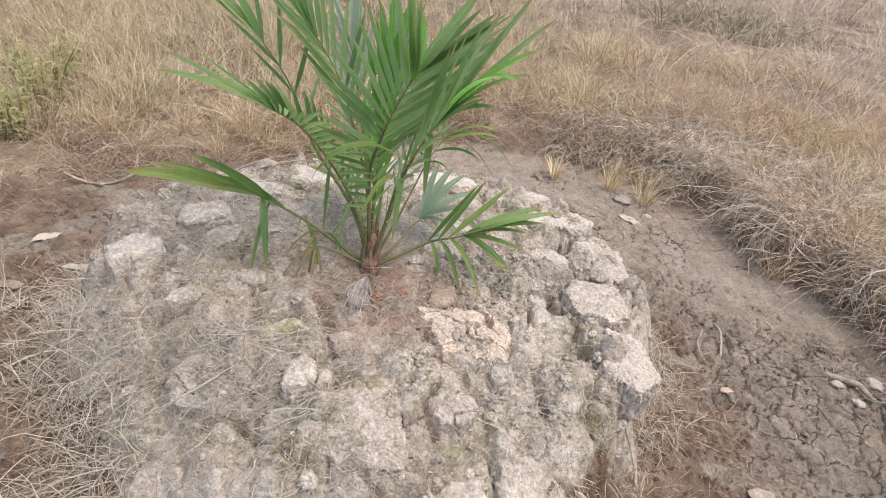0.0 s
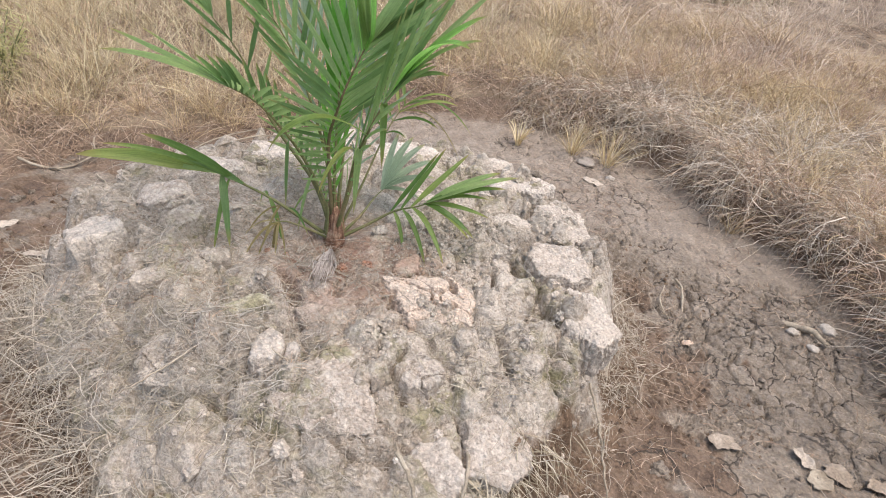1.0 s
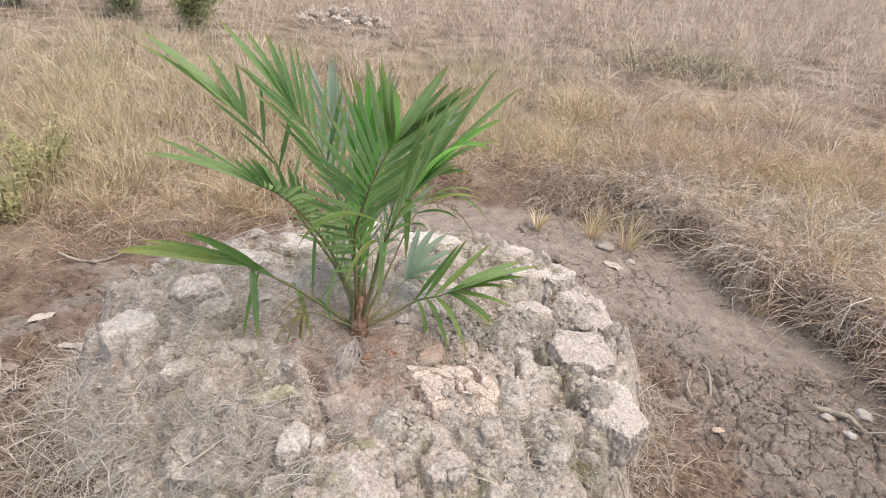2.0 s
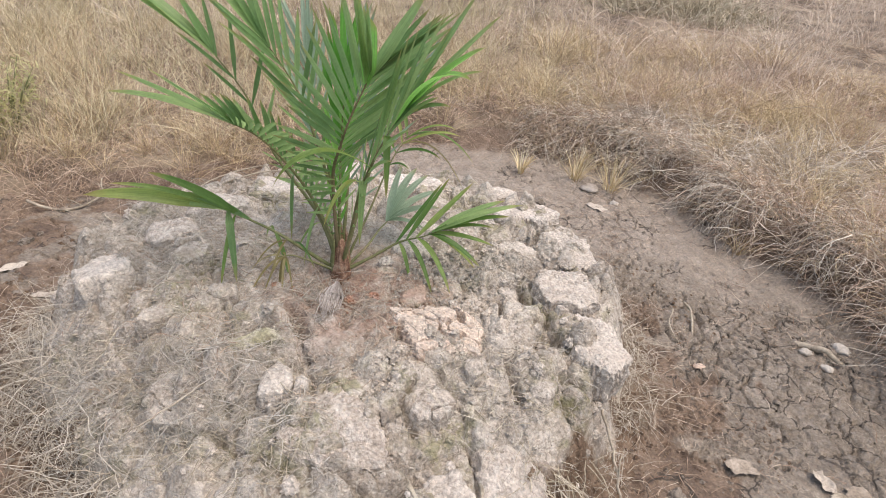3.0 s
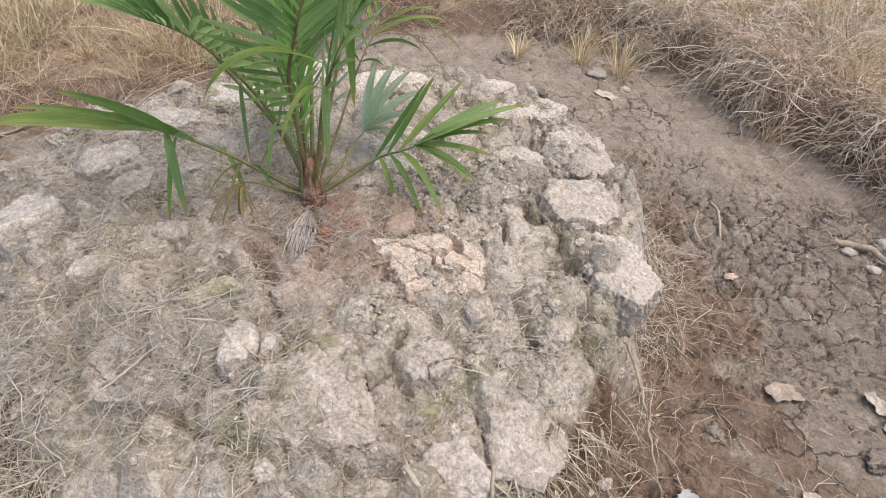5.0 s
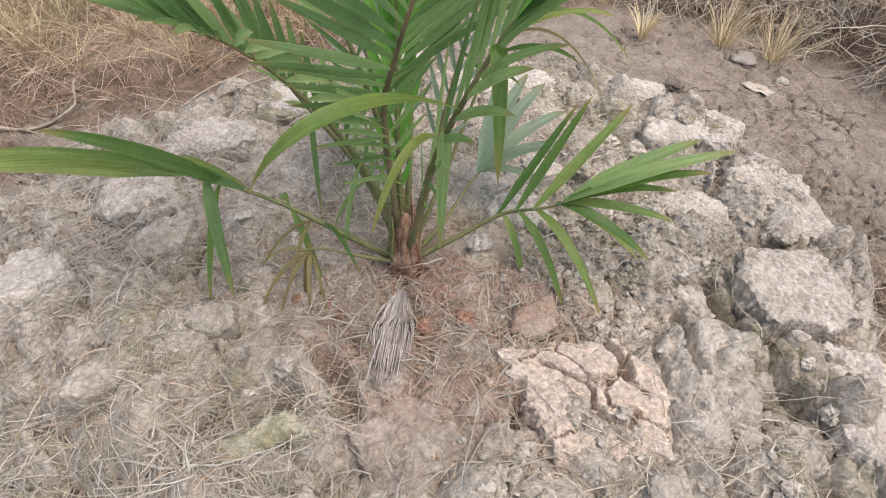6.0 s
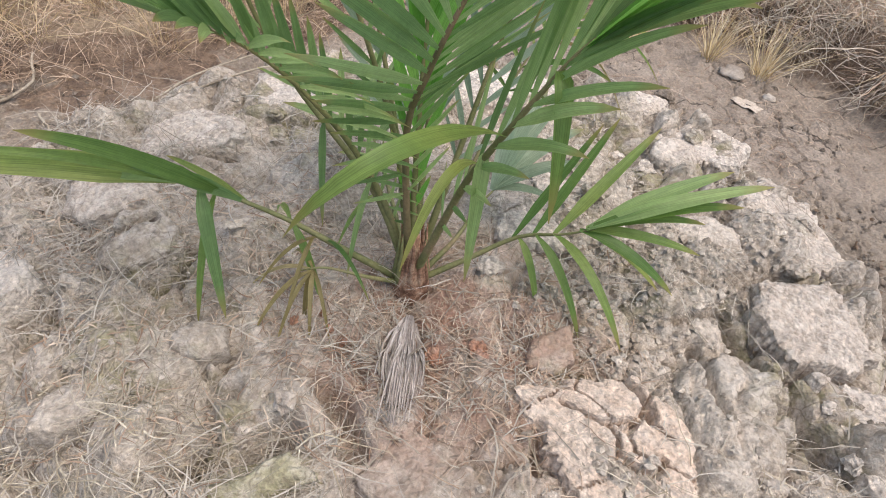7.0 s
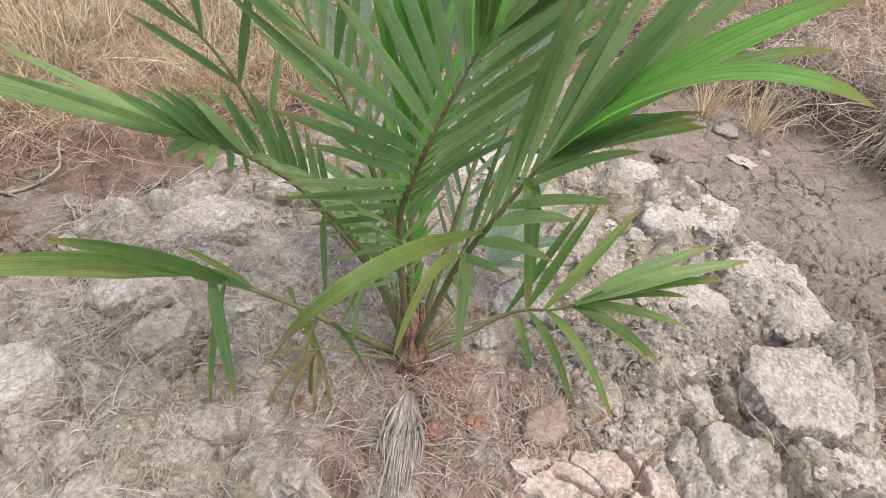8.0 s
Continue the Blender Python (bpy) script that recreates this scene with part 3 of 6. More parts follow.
GREY_STRIP = material("withered_grey", [(0.3, (0.35, 0.305, 0.28)), (0.5, (0.46, 0.412, 0.382)), (0.7, (0.56, 0.51, 0.48))],
                      scale=20, fine=120, rough=0.8, bump=0.2, dist=0.002, vary="object", amount=0.4, grain=0.25)
DEAD_LEAF = material("dead_leaf", [(0.3, (0.29, 0.235, 0.18)), (0.5, (0.44, 0.37, 0.30)), (0.7, (0.55, 0.48, 0.40))],
                     scale=22, fine=120, rough=0.85, bump=0.5, dist=0.002, vary="object", amount=0.35, grain=0.4)
WEED = leaf_material("weed_leaf", [(0.25, (0.42, 0.41, 0.19)), (0.5, (0.58, 0.55, 0.28)), (0.75, (0.70, 0.65, 0.38))],
                     5, vary="island", rough=0.7)
# leaf green lightened so that its colour carries the haze over far shrubs
HAZY_SHRUB = leaf_material("hazy_shrub_leaf", [(0.25, (0.34, 0.37, 0.20)), (0.5, (0.50, 0.52, 0.30)), (0.75, (0.63, 0.63, 0.41))],
                 2, vary="island", rough=0.6)
SCRUB = material("scrub_grass", [(0.2, (0.27, 0.225, 0.15)), (0.5, (0.43, 0.37, 0.26)), (0.8, (0.60, 0.53, 0.40))],
                 scale=2, fine=30, bump=0, vary="island", amount=0.6, grain=0.2)
FOAM = material("white_foam", [(0.3, (0.33, 0.31, 0.285)), (0.6, (0.48, 0.465, 0.44))], scale=30, fine=150, rough=0.7, bump=0.6,
                dist=0.003, grain=0.3)
WOOD = material("weathered_wood", [(0.3, (0.22, 0.18, 0.13)), (0.55, (0.42, 0.36, 0.28)), (0.75, (0.55, 0.49, 0.39))],
                scale=18, fine=120, rough=0.85, bump=0.5, dist=0.003, grain=0.35)
STONE = material("grey_stone", [(0.3, (0.38, 0.33, 0.28)), (0.55, (0.50, 0.45, 0.39)), (0.75, (0.62, 0.57, 0.50))],
                 scale=10, fine=100, rough=0.85, bump=0.6, dist=0.004, vary="object", amount=0.5, grain=0.35)

# ---- meshes ----


def mesh_of(name, verts, faces, mat, smooth=False):
    """A mesh from arrays: verts n x 3, faces m x 4 (or m x 3)."""
    me = bpy.data.meshes.new(name)
    verts = np.asarray(verts, dtype=np.float32)
    faces = np.asarray(faces, dtype=np.int32)
    m, k = faces.shape
    me.vertices.add(len(verts))
    me.vertices.foreach_set("co", verts.ravel())
    me.loops.add(m * k)
    me.loops.foreach_set("vertex_index", faces.ravel())
    me.polygons.add(m)
    me.polygons.foreach_set("loop_start", np.arange(0, m * k, k, dtype=np.int32))
    me.polygons.foreach_set("use_smooth", np.full(m, smooth))
    me.materials.append(mat)
    me.update(calc_edges=True)
    return me


def part_mesh(name, me, parent, label=""):
    ob = new(name, me)
    ob.parent = parent
    if label:
        tagged(ob, label)
    return ob


def leaf_uv(bm, rows):
    """Across the leaf u, along it v."""
    uv = bm.loops.layers.uv.new("UVMap")
    where = {v: (0.5 * c, k / (len(rows) - 1)) for k, row in enumerate(rows) for c, v in enumerate(row)}
    for f in bm.faces:
        for loop in f.loops:
            loop[uv].uv = where[loop.vert]


def part(name, bm, mat, parent, label="", smooth=True):
    me = bpy.data.meshes.new(name)
    bm.to_mesh(me)
    bm.free()
    for p in me.polygons:
        p.use_smooth = smooth
    me.materials.append(mat)
    return part_mesh(name, me, parent, label)


def grid_faces(nx, ny):
    i = (np.arange(ny - 1)[:, None] * nx + np.arange(nx - 1)[None, :]).ravel()
    return np.stack([i, i + 1, i + 1 + nx, i + nx], 1)


def axis(lo, hi, step, far):
    """Even steps from lo to hi, then steps that grow out to far on both sides."""
    mid = list(np.arange(lo, hi, step))
    out, d, p = [], step * 1.6, hi
    while p < far:
        out.append(p)
        p += d
        d *= 1.22
    back, d, p = [], step * 1.6, lo - step
    while p > -far:
        back.append(p)
        p -= d
        d *= 1.22
    return np.array(back[::-1] + mid + out)


def tube(points, radii, sides=7):
    """Rings round a line of points, closed at both ends."""
    bm = bmesh.new()
    rings = []
    pts = [Vector(p) for p in points]
    for i, p in enumerate(pts):
        t = (pts[min(i + 1, len(pts) - 1)] - pts[max(i - 1, 0)]).normalized()
        a = t.orthogonal() if i == 0 else (last - t * last.dot(t))
        a.normalize()
        last = a
        b = t.cross(a)
        rings.append([bm.verts.new(p + radii[i] * (a * math.cos(q * 2 * math.pi / sides) + b * math.sin(q * 2 * math.pi / sides)))
                      for q in range(sides)])
    for r, s in zip(rings, rings[1:]):
        for q in range(sides):
            bm.faces.new((r[q], r[(q + 1) % sides], s[(q + 1) % sides], s[q]))
    bm.faces.new(rings[0][::-1])
    bm.faces.new(rings[-1])
    return bm


def blades(name, base, heading, length, lift, sag, width, mat, steps=4, twist=None, wander=0.0):
    """Thin tapering blades: lift is the first angle over the ground, sag the angle they bend down by on the way, in radians."""
    n = len(base)
    p = base.copy()
    h = np.stack([np.cos(heading), np.sin(heading), np.zeros(n)], 1)
    side = np.stack([-np.sin(heading), np.cos(heading), np.zeros(n)], 1)
    if twist is not None:
        side = side * np.cos(twist)[:, None] + np.array([0, 0, 1.0]) * np.sin(twist)[:, None]
    rows = []
    for k in range(steps + 1):
        w = width * (1.0 - 0.75 * (k / steps) ** 1.5)
        rows += [p - side * w[:, None] / 2, p + side * w[:, None] / 2]
        a = lift - sag * (k + 0.5) / steps
        if wander:
            heading = heading + rng.normal(0, wander, n)
            lift = lift + rng.normal(0, wander * 0.6, n)
            h = np.stack([np.cos(heading), np.sin(heading), np.zeros(n)], 1)
        p = p + (length / steps)[:, None] * (h * np.cos(a)[:, None] + np.array([0, 0, 1.0]) * np.sin(a)[:, None])
    v = np.stack(rows, 1)                       # n x 2(steps+1) x 3
    per = 2 * (steps + 1)
    f = np.array([[2 * k, 2 * k + 1, 2 * k + 3, 2 * k + 2] for k in range(steps)])
    f = (np.arange(n)[:, None, None] * per + f[None]).reshape(-1, 4)
    return mesh_of(name, v.reshape(-1, 3), f, mat)

# ---- ground ----
LITTER = material("littered_soil", [(0.36, (0.115, 0.082, 0.056)), (0.5, (0.225, 0.168, 0.116)), (0.64, (0.345, 0.275, 0.193))],
                  scale=2.0, fine=70, bump=0.6, dist=0.01, grain=0.5)
gx = axis(-1.7, 2.1, 0.012, 420.0)
gx = np.concatenate([gx[gx < 0.95], np.arange(0.95, 2.1, 0.0065), gx[gx >= 2.1]])
gy = axis(0.7, 3.8, 0.0078, 420.0)
X, Y = np.meshgrid(gx, gy)
Z = mud_z(X.ravel(), Y.ravel())
ground_mesh = mesh_of("ground", np.stack([X.ravel(), Y.ravel(), Z], 1), grid_faces(len(gx), len(gy)), MUD, True)
ground_mesh.materials.append(LITTER)
middle = np.zeros(len(ground_mesh.polygons) * 3, dtype=np.float32)
ground_mesh.polygons.foreach_get("center", middle)
cx, cy = middle.reshape(-1, 3).astype(float)[:, :2].T
ground_mesh.polygons.foreach_set("material_index", (outside(cx, cy) > 0.16).astype(np.int32))


def soil_mask(me, attribute, values):
    me.attributes.new(attribute, "FLOAT", "POINT").data.foreach_set("value", np.asarray(values, dtype=np.float32))


px, py = X.ravel(), Y.ravel()
about = mound_d(px, py) + 0.3 * fbm(px * 7, py * 7, 181, 4)
earthy = (1 - ramp(1.12, 1.36 + 0.12 * ramp(0.3, 1.0, px) * ramp(2.0, 1.4, py), about)) * ramp(2.6, 2.2, py)
earthy = np.maximum(earthy, 0.55 * ramp(0.2, 0.5, px) * ramp(1.45, 1.05, py + 0.4 * fbm(px * 6, py * 6, 185, 4)))
earthy = np.maximum(earthy, 0.85 * ramp(-0.5, -0.8, px) * ramp(3.6, 3.2, py) * ramp(0.3, -0.1, fbm(px * 5, py * 5, 187, 4)))
earthy = np.maximum(earthy, 0.8 * ramp(-0.12 - 0.2 * ramp(1.9, 1.5, py), 0.06, outside(px, py)))
soil_mask(ground_mesh, "earth", earthy)
soil_mask(ground_mesh, "pale_mud", ramp(2.3, 3.1, py + 0.5 * fbm(px * 3, py * 3, 183, 4)) * ramp(-0.9, -0.3, px))
ground = tagged(new("ground", ground_mesh), "cracked brown mud ditch in flat littered grassland soil", "ground", kind="structure")

# ---- the mound of dug clay ----
mound = tagged(new("planting_mound"), "low round mound of dug grey-beige clay in lumps and cracked slabs", "mound")
mx = np.arange(-1.46, 1.42, 0.006)
my = np.arange(0.42, 3.2, 0.006)
X, Y = np.meshgrid(mx, my)
x, y = X.ravel(), Y.ravel()
keep = mound_d(x, y) < 1.18
z = mound_z(x, y)
f = grid_faces(len(mx), len(my))
f = f[keep[f].all(1)]
used = np.unique(f)
index = np.zeros(len(x), dtype=np.int64)
index[used] = np.arange(len(used))
soil = mesh_of("soil", np.stack([x, y, z], 1)[used], index[f], CLAY, True)
fx, fy = x[used], y[used]
# brown earth reaches higher up the front face, partly in place of its shadow
skirt = mound_d(fx, fy) + 0.12 * fbm(fx * 8, fy * 8, 151, 4) - 0.02 * ramp(0.2, -0.6, fx) + 0.07 * ramp(0.3, 0.6, fx) * ramp(1.5, 1.15, fy) \
    + 0.03 * ramp(-0.1, 0.2, fx) * ramp(1.05, 0.9, fy)
soil_mask(soil, "earth", ramp(0.84, 0.98, skirt))
part_mesh("soil", soil, mound)


def slab_mesh(name, sx, sy, sz, seed, mat, corners=6, crack=0.0, at_place=(0, 0, 0)):
    """A broken clay slab: an angular uneven outline, a flat crusty top with cracks, sharp worn edges and ragged sides."""
    r = np.random.default_rng(seed)
    fine = crack >= 7 or max(sx, sy) > 0.2
    n = int(max(sx, sy) / (0.003 if fine else 0.0045))
    g = np.linspace(-1, 1, n)
    U, V = (q.ravel() for q in np.meshgrid(g, g))
    reach = np.maximum(np.abs(U), np.abs(V))
    a = np.arctan2(V, U)

    def outline(a):
        if corners:
            c = np.cos(a[:, None] - turns[None])
            out = np.min(np.where(c > 0.15, walls / np.maximum(c, 0.15), 9), 1)
        else:
            out = np.ones(len(a))
        u, v = np.cos(a) * out, np.sin(a) * out
        return out * (1 + 0.10 * fbm(u * 2.3 + seed, v * 2.3, seed, 3) + 0.09 * fbm(u * 6 + seed, v * 6, seed + 3, 4))

    turns = (np.arange(corners) + r.uniform(-0.3, 0.3, corners)) * 2 * math.pi / max(corners, 1)
    walls = r.uniform(0.82, 1.0, corners)
    out = outline(a)

    def top(px, py, q):
        rough_at = fbm(px * 20 + seed, py * 20, seed + 7, 4)
        f1, f2, ra, rb, *_ = cells(px * 45 + seed + 0.2 * rough_at, py * 45, seed + 13)
        g1, g2, rc, *_ = cells(px * 95 + seed, py * 95, seed + 17)
        pz = 0.014 * fbm(px * 7 + seed, py * 7, seed + 5, 3) + 0.009 * rough_at + 0.008 * (0.5 - f1) * (0.2 + ra) + 0.004 * (0.5 - g1) * (0.3 + rc) - 0.012 * q ** 6
        if crack:
            h1, h2, rd, re, hx, hy = cells(px * crack + seed + 0.15 * rough_at, py * crack + 0.15 * rough_at, seed + 11)
            pz = pz - 0.022 * np.exp(-((h2 - h1) / (0.0034 * crack)) ** 4) * ramp(0.3, 0.7, re) + 0.003 * (rd - 0.5)
        c, s = math.cos(radians(at_place[2])), math.sin(radians(at_place[2]))
        return pz - gash(at_place[0] + c * px - s * py, at_place[1] + s * px + c * py)

    px, py = np.cos(a) * reach * out * sx / 2, np.sin(a) * reach * out * sy / 2
    vs = [np.stack([px, py, top(px, py, reach)], 1)]
    grid = np.arange(n * n).reshape(n, n)
    rim = np.concatenate([grid[0, :-1], grid[:-1, -1], grid[-1, :0:-1], grid[:0:-1, 0]])
    quads = [grid_faces(n, n)]
    last, start = rim, n * n
    m = len(rim)
    for low, wide in ((0.06, 1.01), (0.14, 1.025), (0.24, 1.035), (0.36, 1.04), (0.5, 1.035), (0.66, 1.03), (0.82, 1.02), (1.0, 1.0)):
        f1, f2, ra, rb, *_ = cells(np.cumsum(np.full(m, 0.12)) + seed, np.full(m, low * 4.0), seed + 23)
        k = wide + 0.17 * (0.4 - f1) * (0.3 + ra) + 0.05 * fbm(np.cumsum(np.full(m, 0.09)) + seed, np.full(m, low * 9.0), seed + 29, 3)
        vs.append(np.stack([px[rim] * k, py[rim] * k, vs[0][rim, 2] * (1 - low) - low * sz], 1))
        here = start + np.arange(m)
        quads.append(np.stack([last, here, np.roll(here, -1), np.roll(last, -1)], 1))
        last, start = here, start + m
    return mesh_of(name, np.concatenate(vs), np.concatenate(quads), mat, not fine)


def slab(x, y, sx, sy, turn, mat=PALE_CLAY, sz=0.09, proud=0.02, tilt=(0, 0), crack=0.0, corners=6, label=""):
    seed = int(abs(x * 1000) + abs(y * 100)) + 5
    ob = part_mesh("clay_slab", slab_mesh("clay_slab", sx * 0.92, sy * 0.92, sz, seed, mat, corners, crack, (x, y, turn)), mound, label)
    rx = tilt[0]
    if y < 1.3:                     # on the front slope the slabs lie with the slope
        rx = max(rx, 0.8 * math.degrees(math.atan2(one(mound_base, x, y + 0.05) - one(mound_base, x, y - 0.05), 0.1)))
    ob.matrix_basis = pose(x, y, one(mound_base, x, y) + 0.004 + proud * 0.62, rx, tilt[1], turn)
    return ob


slab(0.725, 1.825, 0.25, 0.24, -12, sz=0.13, proud=0.05, tilt=(1, 4))
slab(0.805, 1.58, 0.18, 0.31, 12, sz=0.15, proud=0.062, tilt=(2, 6))
slab(0.34, 1.51, 0.28, 0.26, -25, RED_CLAY, proud=0.045, tilt=(-4, 2), corners=5, crack=8, label="pinkish cracked clay slab")
slab(-0.09, 1.22, 0.10, 0.15, 5, proud=0.018)
slab(-0.02, 1.22, 0.05, 0.09, 8, proud=0.02, label="small grey block set in a crack")
slab(-0.21, 1.35, 0.17, 0.09, 25, MOSSY_CLAY, proud=0.045, tilt=(12, -6), corners=4, label="pale clay wedge tinted with green moss")
slab(-0.69, 1.90, 0.21, 0.18, 15, proud=0.036, tilt=(0, -8), sz=0.14)
slab(-0.79, 1.63, 0.16, 0.2, -15, proud=0.036, tilt=(0, -12), sz=0.14)
slab(-0.57, 1.78, 0.16, 0.17, 10, CLAY, proud=0.036, tilt=(8, -4), sz=0.12)
slab(-0.62, 2.13, 0.25, 0.2, 20, proud=0.036, tilt=(-3, -6), sz=0.13)
slab(-0.45, 2.36, 0.21, 0.2, 5, proud=0.036, tilt=(-5, 0), sz=0.13)
slab(0.53, 2.34, 0.13, 0.12, 20, proud=0.045, sz=0.12, corners=0, label="yellowish white rounded clay lump")
slab(0.42, 2.62, 0.3, 0.2, 0, proud=0.03, tilt=(-6, 0), sz=0.12)
slab(0.76, 2.14, 0.2, 0.33, 10, proud=0.03, tilt=(0, 8), sz=0.14)
slab(0.21, 2.02, 0.27, 0.24, 15, proud=0.04, tilt=(4, 0), sz=0.13, crack=6)
slab(0.22, 1.66, 0.095, 0.085, 30, CLAY, proud=0.03, sz=0.1, corners=5, tilt=(8, -6))
slab(0.09, 1.11, 0.28, 0.22, -5, PALE_CLAY, proud=0.012, tilt=(9, 0), sz=0.12, crack=6)
slab(0.12, 1.24, 0.09, 0.07, 20, CLAY, proud=0.012, corners=5)
slab(0.23, 1.21, 0.08, 0.13, -15, CLAY, proud=0.014)
slab(0.33, 1.23, 0.13, 0.12, 20, PALE_CLAY, proud=0.016, crack=12)
slab(0.56, 1.11, 0.2, 0.22, 12, proud=0.03, tilt=(10, 8), sz=0.14, label="pale clay block with a rusty red edge")
slab(0.40, 1.02, 0.18, 0.17, -10, proud=0.012, tilt=(16, 4), sz=0.13)
slab(0.43, 1.37, 0.06, 0.09, 10, CLAY, proud=0.035, corners=0, sz=0.08, label="smooth grey rounded clay nodule")
slab(0.63, 1.36, 0.08, 0.11, -20, CLAY, proud=0.04, corners=0)
slab(-0.21, 0.83, 0.2, 0.18, 12, CLAY, proud=0.0, tilt=(14, 0), sz=0.13)
slab(0.03, 1.41, 0.19, 0.16, 20, CLAY, proud=0.0, tilt=(4, 0))
slab(-0.51, 1.43, 0.09, 0.12, -20, CLAY, proud=0.05, corners=5)
slab(-0.37, 1.58, 0.11, 0.08, 20, CLAY, proud=0.03)
slab(0.64, 2.42, 0.25, 0.22, 25, proud=0.02, tilt=(-4, 4), sz=0.12)
slab(-0.35, 1.18, 0.22, 0.18, -12, CLAY, proud=0.012, tilt=(4, -3), sz=0.12, crack=6)
slab(-0.36, 0.95, 0.15, 0.17, 8, CLAY, proud=0.01, tilt=(10, -8), sz=0.13)
slab(-0.56, 1.14, 0.16, 0.16, -25, CLAY, proud=0.014, tilt=(6, -10), sz=0.13)
slab(0.08, 2.55, 0.3, 0.22, 8, proud=0.03, tilt=(-6, 0), sz=0.12)
slab(-0.2, 2.6, 0.24, 0.2, -12, proud=0.03, tilt=(-6, 0), sz=0.12)
slab(0.55, 2.05, 0.2, 0.14, -14, CLAY, proud=0.03, tilt=(0, 2), sz=0.1)


def clod_mesh(seed, mat):
    bm = bmesh.new()
    bmesh.ops.create_icosphere(bm, subdivisions=3, radius=0.5)
    r = random.Random(seed)
    off = Vector((r.random() * 50, r.random() * 50, r.random() * 50))
    sx, sy, sz = r.uniform(0.8, 1.25), r.uniform(0.7, 1.1), r.uniform(0.55, 0.85)
    for v in bm.verts:
        d = v.co.normalized()
        k = 1 + 0.35 * noise.noise(d * 1.3 + off) + 0.32 * noise.noise(d * 3.1 + off) + 0.24 * noise.noise(d * 7 + off)
        c = d * 0.5 * k
        v.co = Vector((c.x * sx, c.y * sy, c.z * sz))
    me = bpy.data.meshes.new("clay_clod")
    bm.to_mesh(me)
    bm.free()
    me.materials.append(mat)
    return me


clods = [clod_mesh(k, (CLAY, PALE_CLAY, CLAY)[k % 3]) for k in range(12)]
pick = random.Random(3)
made = 0
while made < 230:
    front_side = made >= 170
    a, d = pick.uniform(math.pi * 1.05, math.pi * 1.9) if front_side else pick.uniform(0, 2 * math.pi), math.sqrt(pick.uniform(0.4 if front_side else 0.01, 1.0)) * 1.08
    x, y = MX + d * math.cos(a), MY + d * math.sin(a)
    if one(mound_d, x, y) > 0.97 or math.hypot(x + 0.05, y - 1.78) < 0.13:
        continue
    size = (0.018 + 0.034 * pick.random() ** 2) if front_side else 0.016 + 0.045 * pick.random() ** 2.4
    ob = part_mesh("clay_clod", clods[pick.randrange(12)], mound)
    ob.matrix_basis = pose(x, y, one(mound_z, x, y) + size * 0.04, pick.uniform(-25, 25), pick.uniform(-25, 25), pick.uniform(0, 360)) \
        @ Matrix.Diagonal((size, size, size, 1))
    made += 1


rust_clods = [clod_mesh(40 + k, RUST_CLAY) for k in range(3)]
for k in range(22):
    x, y = ((-0.20, 1.64), (0.10, 1.67), (0.02, 1.61))[k % 3]
    x, y = x + pick.gauss(0, 0.045), y + pick.gauss(0, 0.03)
    size = pick.uniform(0.012, 0.03)
    ob = part_mesh("clay_clod", rust_clods[k % 3], mound, "small rust-orange clay clod")
    ob.matrix_basis = pose(x, y, one(mound_z, x, y) + size * 0.05, pick.uniform(-25, 25), pick.uniform(-25, 25), pick.uniform(0, 360)) @ Matrix.Diagonal((size, size, size, 1))


def crumbs(n, want, sizes, seed, height=mound_z, mat=CRUMB, box=(-1.25, 1.25, 0.6, 3.0)):
    """Small crumbs of clay: squashed eight-sided lumps, all in one mesh."""
    r = np.random.default_rng(seed)
    x, y = r.uniform(box[0], box[1], n), r.uniform(box[2], box[3], n)
    k = r.random(n) < want(x, y)
    x, y = x[k], y[k]
    n = len(x)
    size = sizes[0] + (sizes[1] - sizes[0]) * r.random(n) ** 3
    c = np.stack([x, y, height(x, y) + size * 0.08], 1)
    dirs = np.array([[1, 0, 0], [0.7, 0.7, 0], [0, 1, 0], [-0.7, 0.7, 0], [-1, 0, 0], [-0.7, -0.7, 0], [0, -1, 0], [0.7, -0.7, 0]])
    v = [c + np.array([0, 0, 1.0]) * (size * r.uniform(0.3, 0.6, n))[:, None]]
    for d in dirs:
        v.append(c + d * (size * r.uniform(0.35, 0.65, n))[:, None] + np.array([0, 0, 1.0]) * (size * r.uniform(-0.2, 0.25, n))[:, None])
    v = np.stack(v, 1)
    f = np.array([[0, 1 + q, 1 + (q + 1) % 8] for q in range(8)])
    f = (np.arange(n)[:, None, None] * 9 + f[None]).reshape(-1, 3)
    return mesh_of("crumb_layer", v.reshape(-1, 3), f, mat, False)


tagged(part_mesh("crumb_layer", crumbs(16000, lambda x, y: (mound_d(x, y) < 0.82) * ramp(-0.4, 0.4, fbm(x * 4, y * 4, 161, 2)), (0.003, 0.015), 5), mound), "fine crumbs of clay", kind="stuff")
tagged(part_mesh("crumb_layer", crumbs(9000, lambda x, y: (mound_d(x, y) < 0.76) * ramp(-0.2, 0.3, fbm(x * 6, y * 6, 163, 3)), (0.005, 0.022), 8,
                                      box=(0.15, 0.95, 0.95, 2.3)), mound), "coarse crumbs of broken clay", kind="stuff")
tagged(new("mud_crumb_layer", crumbs(6000, lambda x, y: (mound_d(x, y) > 1.05) * (outside(x, y) < 0.1) * ramp(-0.1, 0.5, fbm(x * 5, y * 5, 165, 3)), (0.004, 0.03), 6, mud_z, GREYER_MUD,
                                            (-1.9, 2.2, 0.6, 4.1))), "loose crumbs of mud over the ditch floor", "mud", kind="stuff")
